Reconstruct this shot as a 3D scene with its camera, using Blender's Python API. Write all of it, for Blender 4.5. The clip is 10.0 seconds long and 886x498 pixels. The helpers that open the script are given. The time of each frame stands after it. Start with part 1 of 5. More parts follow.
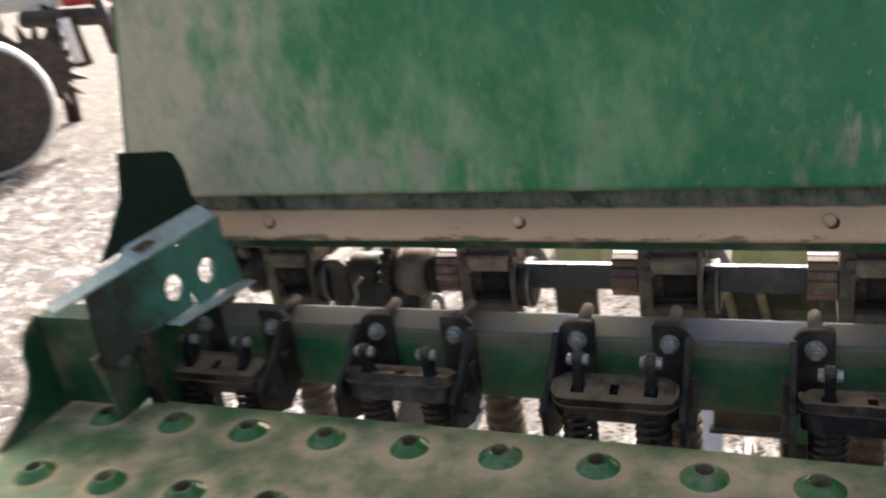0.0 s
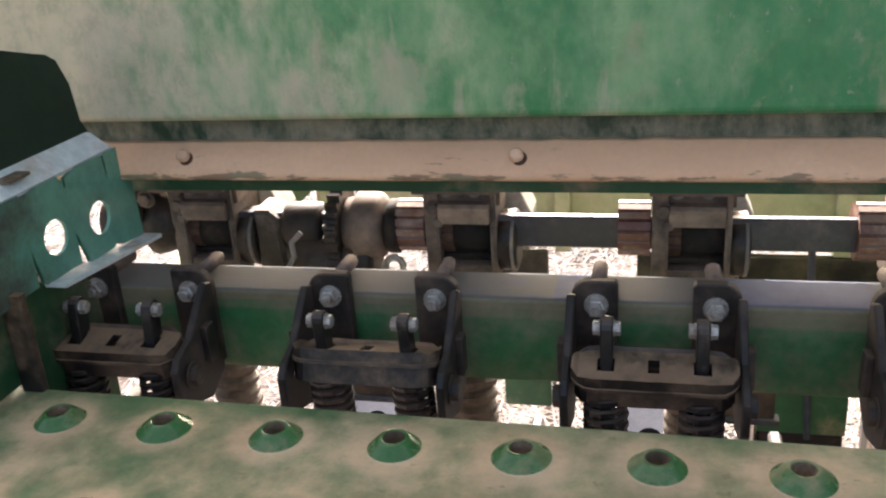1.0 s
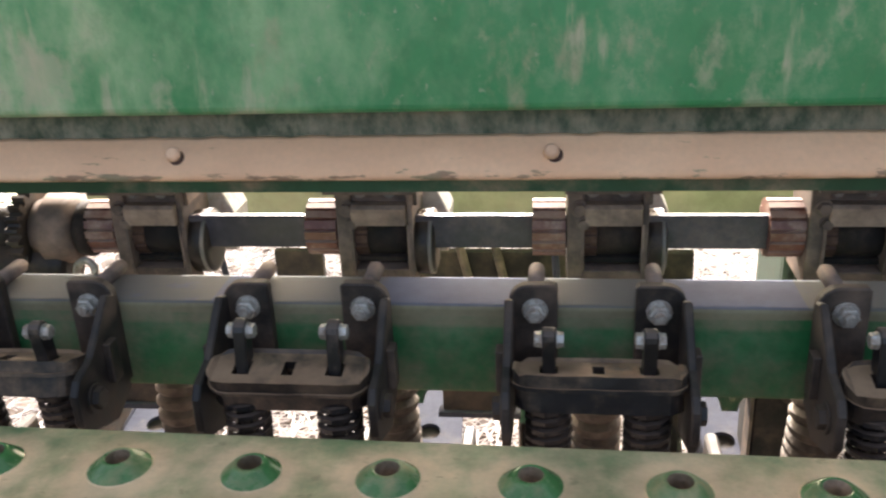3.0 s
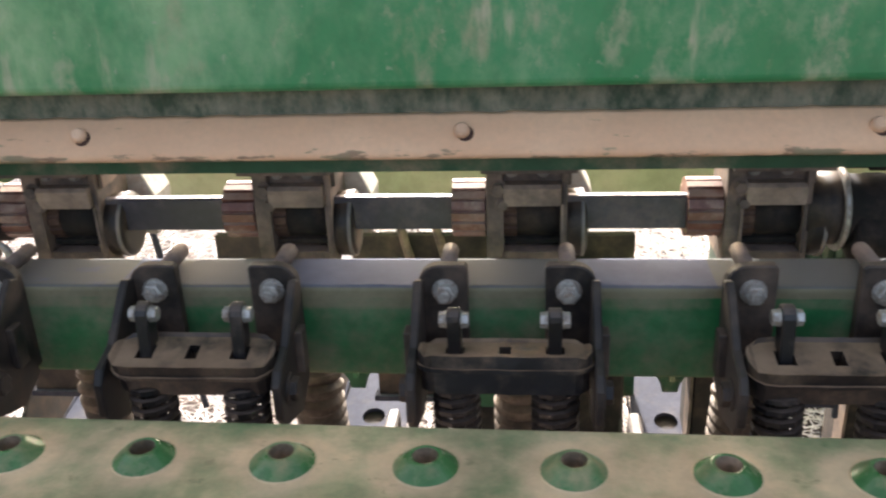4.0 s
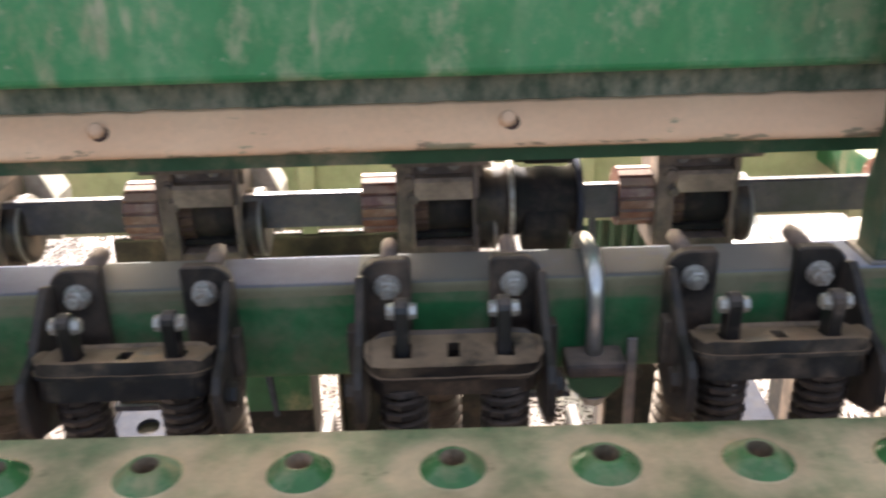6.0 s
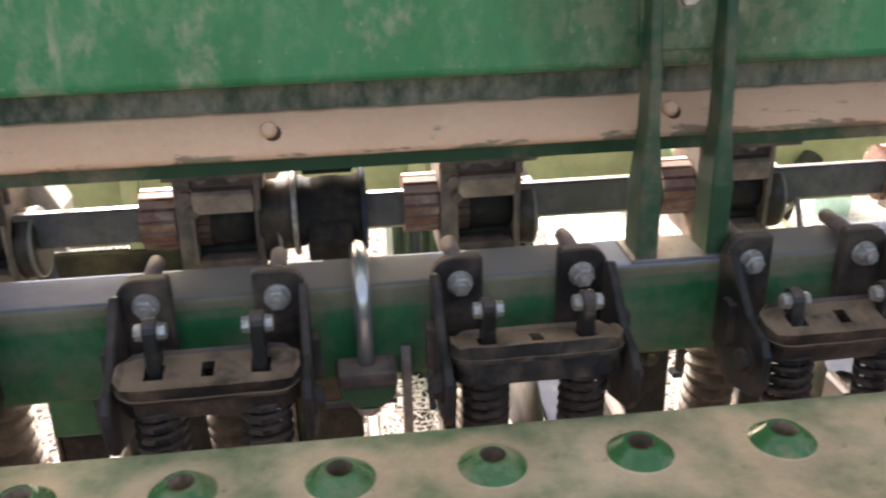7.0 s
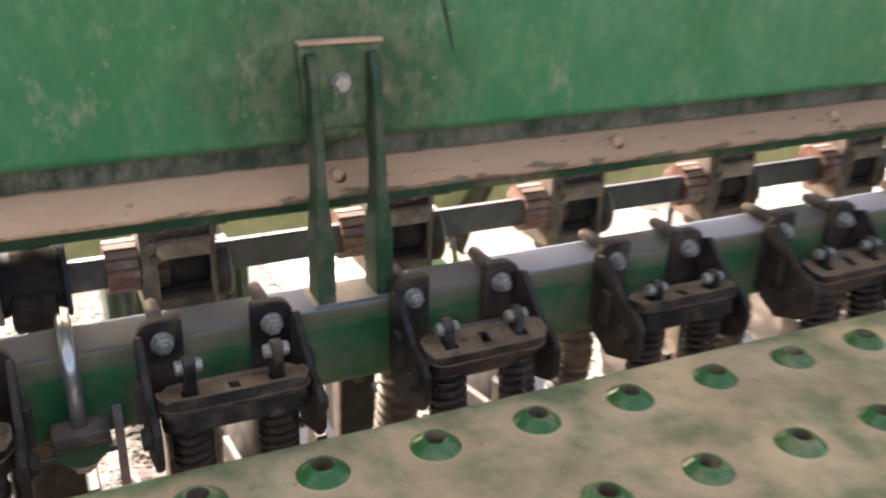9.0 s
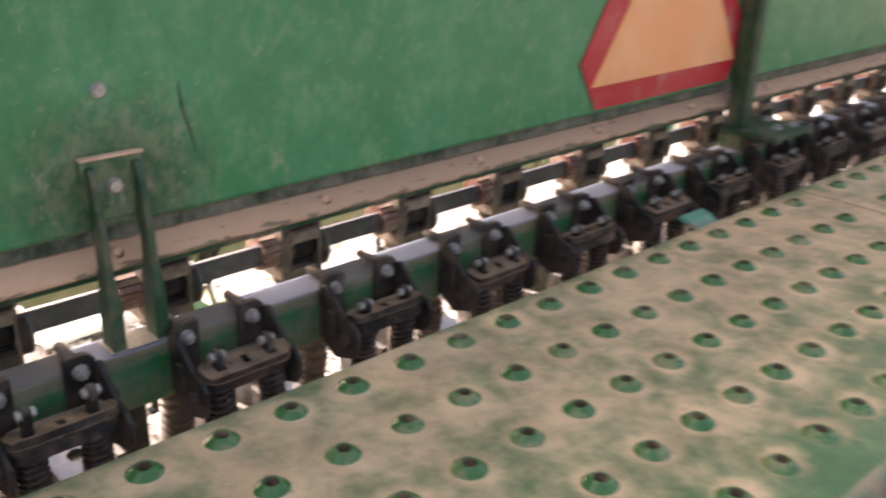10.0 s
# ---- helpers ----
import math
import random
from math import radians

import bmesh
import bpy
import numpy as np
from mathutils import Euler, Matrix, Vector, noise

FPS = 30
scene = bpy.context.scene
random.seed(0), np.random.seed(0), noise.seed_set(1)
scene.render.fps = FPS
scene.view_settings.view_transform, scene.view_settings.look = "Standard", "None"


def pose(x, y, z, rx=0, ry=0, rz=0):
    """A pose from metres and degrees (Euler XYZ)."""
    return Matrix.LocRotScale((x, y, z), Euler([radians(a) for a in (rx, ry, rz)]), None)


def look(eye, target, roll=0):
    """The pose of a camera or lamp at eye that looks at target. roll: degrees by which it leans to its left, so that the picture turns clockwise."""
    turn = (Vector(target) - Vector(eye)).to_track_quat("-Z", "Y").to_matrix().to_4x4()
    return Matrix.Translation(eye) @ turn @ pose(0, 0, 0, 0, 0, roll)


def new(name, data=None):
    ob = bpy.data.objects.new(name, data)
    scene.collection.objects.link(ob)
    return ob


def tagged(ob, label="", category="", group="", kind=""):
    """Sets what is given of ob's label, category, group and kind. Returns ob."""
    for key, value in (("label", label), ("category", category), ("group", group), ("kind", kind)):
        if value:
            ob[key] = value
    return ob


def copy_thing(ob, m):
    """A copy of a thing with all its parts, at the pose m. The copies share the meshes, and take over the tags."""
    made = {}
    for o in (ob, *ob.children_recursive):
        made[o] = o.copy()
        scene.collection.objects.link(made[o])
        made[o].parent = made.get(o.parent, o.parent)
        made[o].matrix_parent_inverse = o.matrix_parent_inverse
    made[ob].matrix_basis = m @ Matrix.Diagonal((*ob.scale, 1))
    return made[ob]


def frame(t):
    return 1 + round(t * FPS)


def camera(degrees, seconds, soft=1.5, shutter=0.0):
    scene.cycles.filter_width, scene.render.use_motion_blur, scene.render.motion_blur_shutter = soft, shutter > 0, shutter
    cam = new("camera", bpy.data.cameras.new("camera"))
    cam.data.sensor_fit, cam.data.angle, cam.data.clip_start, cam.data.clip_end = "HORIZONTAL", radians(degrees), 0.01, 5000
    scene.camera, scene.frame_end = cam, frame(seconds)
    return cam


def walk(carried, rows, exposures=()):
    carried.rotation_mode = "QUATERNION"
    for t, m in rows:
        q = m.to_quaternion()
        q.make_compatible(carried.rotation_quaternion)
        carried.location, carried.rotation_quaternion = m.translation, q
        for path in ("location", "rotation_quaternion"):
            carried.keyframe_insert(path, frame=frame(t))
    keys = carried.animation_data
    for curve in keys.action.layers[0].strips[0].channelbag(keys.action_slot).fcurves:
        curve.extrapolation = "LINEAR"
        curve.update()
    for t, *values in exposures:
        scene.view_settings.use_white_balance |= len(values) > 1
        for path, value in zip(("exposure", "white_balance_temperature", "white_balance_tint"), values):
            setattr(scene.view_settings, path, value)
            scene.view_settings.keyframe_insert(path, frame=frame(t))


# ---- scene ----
cam = camera(51.7, 10.0, soft=2.2, shutter=0.5)
PATH = [
    (0, (-0.055, -0.69, 1.062), (-0.773, 1.042, 0.366), -7.7),
    (0.5, (-0.169, -0.592, 0.993), (-0.628, 1.215, 0.267), -3.8),
    (1, (-0.19, -0.564, 0.971), (-0.646, 1.238, 0.233), -4.1),
    (1.5, (-0.157, -0.548, 0.963), (-0.569, 1.267, 0.232), -3.7),
    (2, (-0.114, -0.545, 0.969), (-0.506, 1.273, 0.232), -3.9),
    (2.5, (-0.059, -0.535, 0.966), (-0.368, 1.295, 0.22), -3.3),
    (4, (0.017, -0.517, 0.953), (-0.18, 1.311, 0.166), -2.5),
    (4.5, (0.049, -0.514, 0.951), (-0.099, 1.315, 0.155), -2.6),
    (5, (0.073, -0.514, 0.949), (-0.037, 1.318, 0.154), -2.4),
    (6.5, (0.234, -0.505, 0.943), (0.359, 1.329, 0.154), -1.3),
    (7, (0.268, -0.507, 0.945), (0.496, 1.316, 0.155), -1.2),
    (7.5, (0.308, -0.497, 0.947), (0.602, 1.317, 0.158), -0.6),
    (8, (0.368, -0.488, 0.935), (0.738, 1.313, 0.147), -0.8),
    (8.5, (0.368, -0.514, 0.953), (0.852, 1.258, 0.161), -0.9),
    (9, (0.276, -0.588, 1.011), (1.069, 1.078, 0.24), 1.3),
    (9.5, (0.215, -0.678, 1.087), (1.265, 0.831, 0.299), 1.2),
    (10, (0.144, -0.789, 1.154), (1.417, 0.552, 0.392), 1.6),
]
EXPOSURES = [(0.0, 1.55, 6850, 1), (0.5, 1.97, 6950, 3), (1.0, 2.13, 7300, 8), (1.5, 2.45, 7250, 11), (2.0, 2.43, 7250, 13), (2.5, 2.31, 7250, 6),
             (4.5, 2.33, 7150, 5), (6.5, 2.41, 7250, 6), (7.5, 2.33, 7350, 7), (9.0, 2.27, 7450, 8), (10.0, 2.22, 7500, 13)]
walk(cam, [(t, look(eye, target, roll)) for t, eye, target, roll in PATH], EXPOSURES)

# ---- light ----
SUN_ELEV, SUN_AZ = 31.0, -8.0      # the sun stands low in front of the drill (+y)
world = bpy.data.worlds.new("sky")
scene.world = world
world.use_nodes = True
wn = world.node_tree
sky = wn.nodes.new("ShaderNodeTexSky")
sky.sky_type, sky.sun_disc = "NISHITA", False
sky.sun_elevation, sky.sun_rotation = radians(SUN_ELEV), radians(SUN_AZ)
sky.air_density, sky.dust_density, sky.ozone_density = 0.5, 8.5, 0.1
wn.nodes["Background"].inputs[1].default_value = 0.15
wn.links.new(sky.outputs[0], wn.nodes["Background"].inputs[0])
sun = new("sun", bpy.data.lights.new("sun", "SUN"))
sun.data.energy, sun.data.angle, sun.data.color = 4.5, radians(0.6), (0.90, 0.885, 1.0)
se, sa = radians(SUN_ELEV), radians(SUN_AZ)
sun.matrix_world = look((math.sin(sa) * math.cos(se) * 9, math.cos(sa) * math.cos(se) * 9, math.sin(se) * 9), (0, 0, 0))


# ---- materials ----
def mat_base(name, rough=0.5, metal=0.0):
    m = bpy.data.materials.new(name)
    m.use_nodes = True
    nt = m.node_tree
    b = nt.nodes["Principled BSDF"]
    b.inputs["Roughness"].default_value, b.inputs["Metallic"].default_value = rough, metal
    return m, nt, b


def node(nt, kind, **sockets):
    n = nt.nodes.new(kind)
    for k, v in sockets.items():
        n.inputs[k.replace("_", " ")].default_value = v
    return n


def coords(nt, scale=(1, 1, 1), wander=True):
    """Object coordinates, shifted at random from object to object."""
    tc = nt.nodes.new("ShaderNodeTexCoord")
    mp = nt.nodes.new("ShaderNodeMapping")
    mp.inputs["Scale"].default_value = scale
    nt.links.new(tc.outputs["Object"], mp.inputs["Vector"])
    if wander:
        info = nt.nodes.new("ShaderNodeObjectInfo")
        mul = node(nt, "ShaderNodeMath")
        mul.operation = "MULTIPLY"
        mul.inputs[1].default_value = 13.0
        nt.links.new(info.outputs["Random"], mul.inputs[0])
        nt.links.new(mul.outputs[0], mp.inputs["Location"])
    return mp.outputs[0]


def noise_at(nt, vec, scale, detail=5.0, rough=0.6):
    n = node(nt, "ShaderNodeTexNoise", Scale=scale, Detail=detail, Roughness=rough)
    nt.links.new(vec, n.inputs["Vector"])
    return n.outputs["Fac"]


def ramp(nt, fac, lo, hi):
    r = nt.nodes.new("ShaderNodeMapRange")
    r.interpolation_type = "SMOOTHSTEP"
    r.inputs["From Min"].default_value, r.inputs["From Max"].default_value = lo, hi
    nt.links.new(fac, r.inputs["Value"])
    return r.outputs["Result"]


def math2(nt, op, a, b):
    n = nt.nodes.new("ShaderNodeMath")
    n.operation = op
    n.use_clamp = True
    for i, v in enumerate((a, b)):
        if isinstance(v, (int, float)):
            n.inputs[i].default_value = v
        else:
            nt.links.new(v, n.inputs[i])
    return n.outputs[0]


def mix_col(nt, fac, a, b):
    n = nt.nodes.new("ShaderNodeMix")
    n.data_type = "RGBA"
    for sock, v in ((n.inputs[0], fac), (n.inputs[6], a), (n.inputs[7], b)):
        if isinstance(v, (int, float)):
            sock.default_value = v
        elif isinstance(v, tuple):
            sock.default_value = (*v, 1)
        else:
            nt.links.new(v, sock)
    return n.outputs[2]


def bump(nt, b, height, strength=0.3, dist=0.002):
    n = node(nt, "ShaderNodeBump", Strength=strength, Distance=dist)
    nt.links.new(height, n.inputs["Height"])
    nt.links.new(n.outputs[0], b.inputs["Normal"])


def up_face(nt, lo, hi):
    """1 on faces that look up, where dust settles."""
    g = nt.nodes.new("ShaderNodeNewGeometry")
    s = nt.nodes.new("ShaderNodeSeparateXYZ")
    nt.links.new(g.outputs["Normal"], s.inputs[0])
    return ramp(nt, s.outputs["Z"], lo, hi)


def drift(nt, axis, a, b, va, vb):
    """A value that goes from va to vb while the object's axis goes from a to b."""
    tc = nt.nodes.new("ShaderNodeTexCoord")
    sp = nt.nodes.new("ShaderNodeSeparateXYZ")
    nt.links.new(tc.outputs["Object"], sp.inputs[0])
    mr = nt.nodes.new("ShaderNodeMapRange")
    for k, val in zip(("From Min", "From Max", "To Min", "To Max"), (a, b, va, vb)):
        mr.inputs[k].default_value = val
    nt.links.new(sp.outputs[axis], mr.inputs["Value"])
    return mr.outputs["Result"]


ROW = 0.1905                       # from row to row of the drill
DUST = (0.46, 0.325, 0.225)
GREEN = (0.022, 0.150, 0.058)
GREEN_PALE = (0.060, 0.215, 0.115)


def dirty(name, base, second, dust=DUST, cover=0.5, stretch=(1, 1, 1), scale=14.0, soft=0.12, up=0.0, rough=0.42, metal=0.0,
          wander=True, grain=260.0, relief=0.25, along=(), coarse=0.38, dust_rough=0.85, top=None, specks=None, rings=None, wear=0.45, caked=None, top_far=None, gloss=None):
    """A coloured surface in two shades under patchy dust. cover: about the share of it that dust hides; up: extra dust on faces that look up."""
    m, nt, b = mat_base(name, rough, metal)
    if gloss is not None:
        b.inputs["Specular IOR Level"].default_value = gloss
    v = coords(nt, stretch, wander)
    plain = coords(nt, (1, 1, 1), wander)
    big, mid, fine = noise_at(nt, v, scale * 0.35, 4), noise_at(nt, v, scale, 8, 0.68), noise_at(nt, plain, grain, 3)
    col = mix_col(nt, ramp(nt, big, 0.35, 0.65), base, second)
    worn = ramp(nt, noise_at(nt, v, scale * 3.5, 6, 0.72), 0.36, 0.64)
    col = mix_col(nt, math2(nt, "MULTIPLY", worn, wear), col, tuple(0.6 * c for c in base))
    blend = math2(nt, "ADD", math2(nt, "MULTIPLY", mid, 1.0 - coarse), math2(nt, "MULTIPLY", big, coarse))
    for axis, *span in along:
        blend = math2(nt, "ADD", blend, drift(nt, axis, *span))
    if rings:
        # more dust round each punched hole: rings = (x, y, pitch x, pitch y, radius, reach)
        rx, ry, px, py, r_in, r_out = rings
        tc, mp = nt.nodes.new("ShaderNodeTexCoord"), nt.nodes.new("ShaderNodeMapping")
        mp.inputs["Scale"].default_value = (1 / px, 1 / py, 0)
        mp.inputs["Location"].default_value = (0.5 - rx / px, 0.5 - ry / py, 0)
        nt.links.new(tc.outputs["Object"], mp.inputs["Vector"])
        last = mp.outputs[0]
        for op, val in (("FRACTION", None), ("SUBTRACT", (0.5, 0.5, 0)), ("MULTIPLY", (px, py, 0)), ("LENGTH", None)):
            vm = nt.nodes.new("ShaderNodeVectorMath")
            vm.operation = op
            nt.links.new(last, vm.inputs[0])
            if val:
                vm.inputs[1].default_value = val
            last = vm.outputs["Value" if op == "LENGTH" else "Vector"]
        blend = math2(nt, "ADD", blend, math2(nt, "MULTIPLY", ramp(nt, last, r_out, r_in), 0.13))
    edge = 0.66 - 0.32 * cover
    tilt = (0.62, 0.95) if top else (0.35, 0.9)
    mask = ramp(nt, blend, edge - soft, edge + soft)
    if up:
        mask = math2(nt, "MAXIMUM", mask, math2(nt, "MULTIPLY", up_face(nt, *tilt), math2(nt, "MULTIPLY", ramp(nt, mid, 0.25, 0.55), up)))
    mask = math2(nt, "MULTIPLY", mask, ramp(nt, fine, -0.05, 0.30))
    tone = ramp(nt, noise_at(nt, plain, scale * 0.7, 5, 0.65), 0.32, 0.68)
    dusty = mix_col(nt, math2(nt, "ADD", math2(nt, "MULTIPLY", fine, 0.4), math2(nt, "MULTIPLY", tone, 0.6)), (0.70 * dust[0], 0.66 * dust[1], 0.64 * dust[2]), tuple(1.2 * c for c in dust))
    if specks:
        marks = ramp(nt, noise_at(nt, coords(nt, (0.7, 1, 1), wander), scale * 3.2, 5, 0.7), 0.60, 0.70)
        dusty = mix_col(nt, math2(nt, "MULTIPLY", marks, 0.7), dusty, specks)
    # the dust's top colour holds lavender skylight, with a brighter stretch further along x
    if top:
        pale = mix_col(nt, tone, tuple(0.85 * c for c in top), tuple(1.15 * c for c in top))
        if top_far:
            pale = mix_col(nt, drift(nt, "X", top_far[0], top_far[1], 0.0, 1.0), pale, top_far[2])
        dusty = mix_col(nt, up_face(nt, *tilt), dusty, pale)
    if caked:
        # the meters' shade behind each bracket, put in as brown; the longer patches are brown dust: caked = (pitch,
        # inner reach, outer reach, colour, longer patches)
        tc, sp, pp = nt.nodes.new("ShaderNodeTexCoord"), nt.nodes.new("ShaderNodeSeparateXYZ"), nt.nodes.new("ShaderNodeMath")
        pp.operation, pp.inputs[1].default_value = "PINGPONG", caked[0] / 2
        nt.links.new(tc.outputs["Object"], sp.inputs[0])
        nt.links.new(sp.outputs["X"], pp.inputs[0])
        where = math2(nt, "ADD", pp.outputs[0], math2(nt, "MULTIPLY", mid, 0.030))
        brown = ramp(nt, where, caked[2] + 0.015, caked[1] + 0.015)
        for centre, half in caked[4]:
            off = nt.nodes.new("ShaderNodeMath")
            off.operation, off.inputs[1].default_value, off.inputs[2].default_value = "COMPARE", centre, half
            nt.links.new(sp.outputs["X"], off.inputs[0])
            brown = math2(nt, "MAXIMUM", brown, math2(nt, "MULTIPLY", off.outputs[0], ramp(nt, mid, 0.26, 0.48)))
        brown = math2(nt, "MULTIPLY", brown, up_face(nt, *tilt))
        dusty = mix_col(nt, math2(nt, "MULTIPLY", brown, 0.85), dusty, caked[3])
    nt.links.new(mix_col(nt, mask, col, dusty), b.inputs["Base Color"])
    nt.links.new(math2(nt, "ADD", math2(nt, "MULTIPLY", mask, dust_rough - rough), rough), b.inputs["Roughness"])
    if metal:
        nt.links.new(math2(nt, "MULTIPLY", math2(nt, "SUBTRACT", 1.0, mask), metal), b.inputs["Metallic"])
    bump(nt, b, math2(nt, "ADD", math2(nt, "MULTIPLY", fine, 0.4), mask), relief, 0.0006)
    return m


def panel_paint():
    """Glossy green sheet under a thin uneven dust film, with pale flecks and faint runs; the film is thickest at the hopper's left end."""
    m, nt, b = mat_base("green_panel_paint", 0.36)
    tall, plain = coords(nt, (1, 1, 0.50), False), coords(nt, (1, 1, 0.75), False)
    col = mix_col(nt, ramp(nt, noise_at(nt, plain, 5.0, 4), 0.35, 0.65), (0.031, 0.270, 0.096), (0.052, 0.314, 0.130))
    cloud = math2(nt, "ADD", math2(nt, "MULTIPLY", noise_at(nt, plain, 13.0, 6, 0.62), 0.55), math2(nt, "MULTIPLY", noise_at(nt, tall, 34.0, 5, 0.6), 0.45))
    cloud = math2(nt, "ADD", cloud, drift(nt, "X", -0.65, 0.05, 0.245, -0.095))
    high = drift(nt, "Z", 0.865, 0.960, 0.0, -0.125)
    cloud = math2(nt, "ADD", cloud, high)
    film = math2(nt, "MULTIPLY", ramp(nt, cloud, 0.42, 0.72), 0.74)
    col = mix_col(nt, film, col, (0.390, 0.610, 0.320))
    spots = math2(nt, "ADD", math2(nt, "MULTIPLY", noise_at(nt, tall, 46.0, 6, 0.66), 0.62), math2(nt, "MULTIPLY", noise_at(nt, plain, 9.0, 3), 0.38))
    spots = math2(nt, "ADD", math2(nt, "ADD", spots, drift(nt, "X", -0.70, 0.60, 0.050, -0.045)), high)
    fleck = math2(nt, "MULTIPLY", ramp(nt, spots, 0.545, 0.69), 0.62)
    col = mix_col(nt, fleck, col, (0.48, 0.41, 0.27))
    tan = ramp(nt, math2(nt, "ADD", cloud, drift(nt, "X", -0.66, -0.10, 0.26, -0.14)), 0.62, 0.88)
    col = mix_col(nt, math2(nt, "MULTIPLY", tan, 0.75), col, (0.76, 0.63, 0.48))
    far = nt.nodes.new("ShaderNodeVectorMath")
    far.operation = "DISTANCE"
    nt.links.new(coords(nt, (9.0, 0, 11.0), False), far.inputs[0])
    far.inputs[1].default_value = (4.45, 0, 9.45)
    near = math2(nt, "MULTIPLY", ramp(nt, math2(nt, "ADD", math2(nt, "MULTIPLY", far.outputs["Value"], 0.6), math2(nt, "MULTIPLY", noise_at(nt, plain, 38.0, 6, 0.7), 0.55)), 1.12, 0.48), 0.75)
    col = mix_col(nt, near, col, mix_col(nt, ramp(nt, noise_at(nt, plain, 60.0, 4), 0.42, 0.6), (0.028, 0.055, 0.026), (0.16, 0.135, 0.085)))
    # vertical runs and rubbed patches of tan dust
    thin = coords(nt, (1, 1, 0.20), False)
    runs = math2(nt, "ADD", math2(nt, "MULTIPLY", noise_at(nt, thin, 42.0, 5, 0.62), 0.60), math2(nt, "MULTIPLY", noise_at(nt, plain, 12.0, 4, 0.6), 0.40))
    runs = math2(nt, "ADD", math2(nt, "ADD", runs, drift(nt, "X", -0.70, 0.60, 0.040, -0.075)), high)
    col = mix_col(nt, math2(nt, "MULTIPLY", ramp(nt, runs, 0.530, 0.625), 0.68), col, (0.58, 0.52, 0.37))
    # pale blotches with soft edges, and dark clean smears between them
    blot = math2(nt, "ADD", math2(nt, "MULTIPLY", noise_at(nt, coords(nt, (1, 1, 0.6), False), 27.0, 6, 0.66), 0.8), math2(nt, "MULTIPLY", noise_at(nt, plain, 4.0, 2), 0.2))
    blot = math2(nt, "ADD", math2(nt, "ADD", blot, drift(nt, "X", -0.70, 0.50, 0.050, -0.025)), high)
    col = mix_col(nt, math2(nt, "MULTIPLY", ramp(nt, blot, 0.555, 0.655), 0.55), col, (0.47, 0.45, 0.31))
    smear = math2(nt, "MULTIPLY", ramp(nt, noise_at(nt, coords(nt, (1.0, 1, 0.7), False), 17.0, 5, 0.6), 0.56, 0.68), drift(nt, "X", -0.45, 0.05, 0.12, 0.38))
    col = mix_col(nt, smear, col, (0.020, 0.175, 0.060))
    dots = math2(nt, "MULTIPLY", ramp(nt, noise_at(nt, plain, 150.0, 3, 0.6), 0.66, 0.74), 0.55)
    col = mix_col(nt, dots, col, (0.40, 0.42, 0.32))
    grit = math2(nt, "MULTIPLY", ramp(nt, noise_at(nt, plain, 95.0, 7, 0.74), 0.40, 0.66), 0.30)
    col = mix_col(nt, grit, col, mix_col(nt, ramp(nt, noise_at(nt, plain, 21.0, 4), 0.42, 0.58), (0.019, 0.150, 0.054), (0.32, 0.44, 0.27)))
    nt.links.new(col, b.inputs["Base Color"])
    dull = math2(nt, "ADD", math2(nt, "MULTIPLY", math2(nt, "MAXIMUM", film, fleck), 0.40), 0.34)
    nt.links.new(dull, b.inputs["Roughness"])
    bump(nt, b, math2(nt, "ADD", fleck, math2(nt, "MULTIPLY", noise_at(nt, plain, 2.5, 2), 1.0)), 0.12, 0.0015)
    return m


def ledge_dust():
    """Tan dust baked on a ledge, scraped through to the paint in thin streaks along its lower edge."""
    m, nt, b = mat_base("dust_caked_ledge", 0.8)
    long, plain = coords(nt, (0.22, 1, 1), False), coords(nt, (1, 1, 1), False)
    fine = noise_at(nt, plain, 220.0, 4)
    col = mix_col(nt, ramp(nt, noise_at(nt, coords(nt, (0.4, 1, 1), False), 24.0, 5), 0.3, 0.7), (0.84, 0.505, 0.295), (0.95, 0.612, 0.372))
    brown = math2(nt, "ADD", drift(nt, "X", 0.15, 0.85, 0.0, 0.85), math2(nt, "MULTIPLY", ramp(nt, noise_at(nt, coords(nt, (0.4, 1, 1), False), 9.0, 4), 0.5, 0.7), 0.25))
    col = mix_col(nt, brown, col, (0.50, 0.315, 0.200))
    col = mix_col(nt, math2(nt, "MULTIPLY", fine, 0.5), col, (0.52, 0.34, 0.22))
    low = drift(nt, "Z", 0.7765, 0.7815, 0.10, -0.07)
    line = math2(nt, "ADD", noise_at(nt, long, 120.0, 5, 0.62), low)
    where = math2(nt, "ADD", math2(nt, "MULTIPLY", noise_at(nt, plain, 5.0, 2), 0.22), drift(nt, "X", 0.45, 0.65, -0.09, -0.035))
    scrape = ramp(nt, math2(nt, "ADD", line, where), 0.60, 0.665)
    col = mix_col(nt, math2(nt, "MULTIPLY", scrape, 0.65), col, mix_col(nt, ramp(nt, noise_at(nt, plain, 30.0, 3), 0.42, 0.58), (0.035, 0.105, 0.055), (0.095, 0.055, 0.035)))
    patch = ramp(nt, math2(nt, "ADD", noise_at(nt, coords(nt, (0.35, 1, 1), False), 40.0, 5, 0.65), drift(nt, "Z", 0.780, 0.799, 0.03, -0.06)), 0.66, 0.72)
    col = mix_col(nt, math2(nt, "MULTIPLY", patch, 0.75), col, (0.09, 0.17, 0.10))
    nt.links.new(col, b.inputs["Base Color"])
    bump(nt, b, math2(nt, "SUBTRACT", math2(nt, "MULTIPLY", fine, 0.5), scrape), 0.4, 0.0010)
    return m


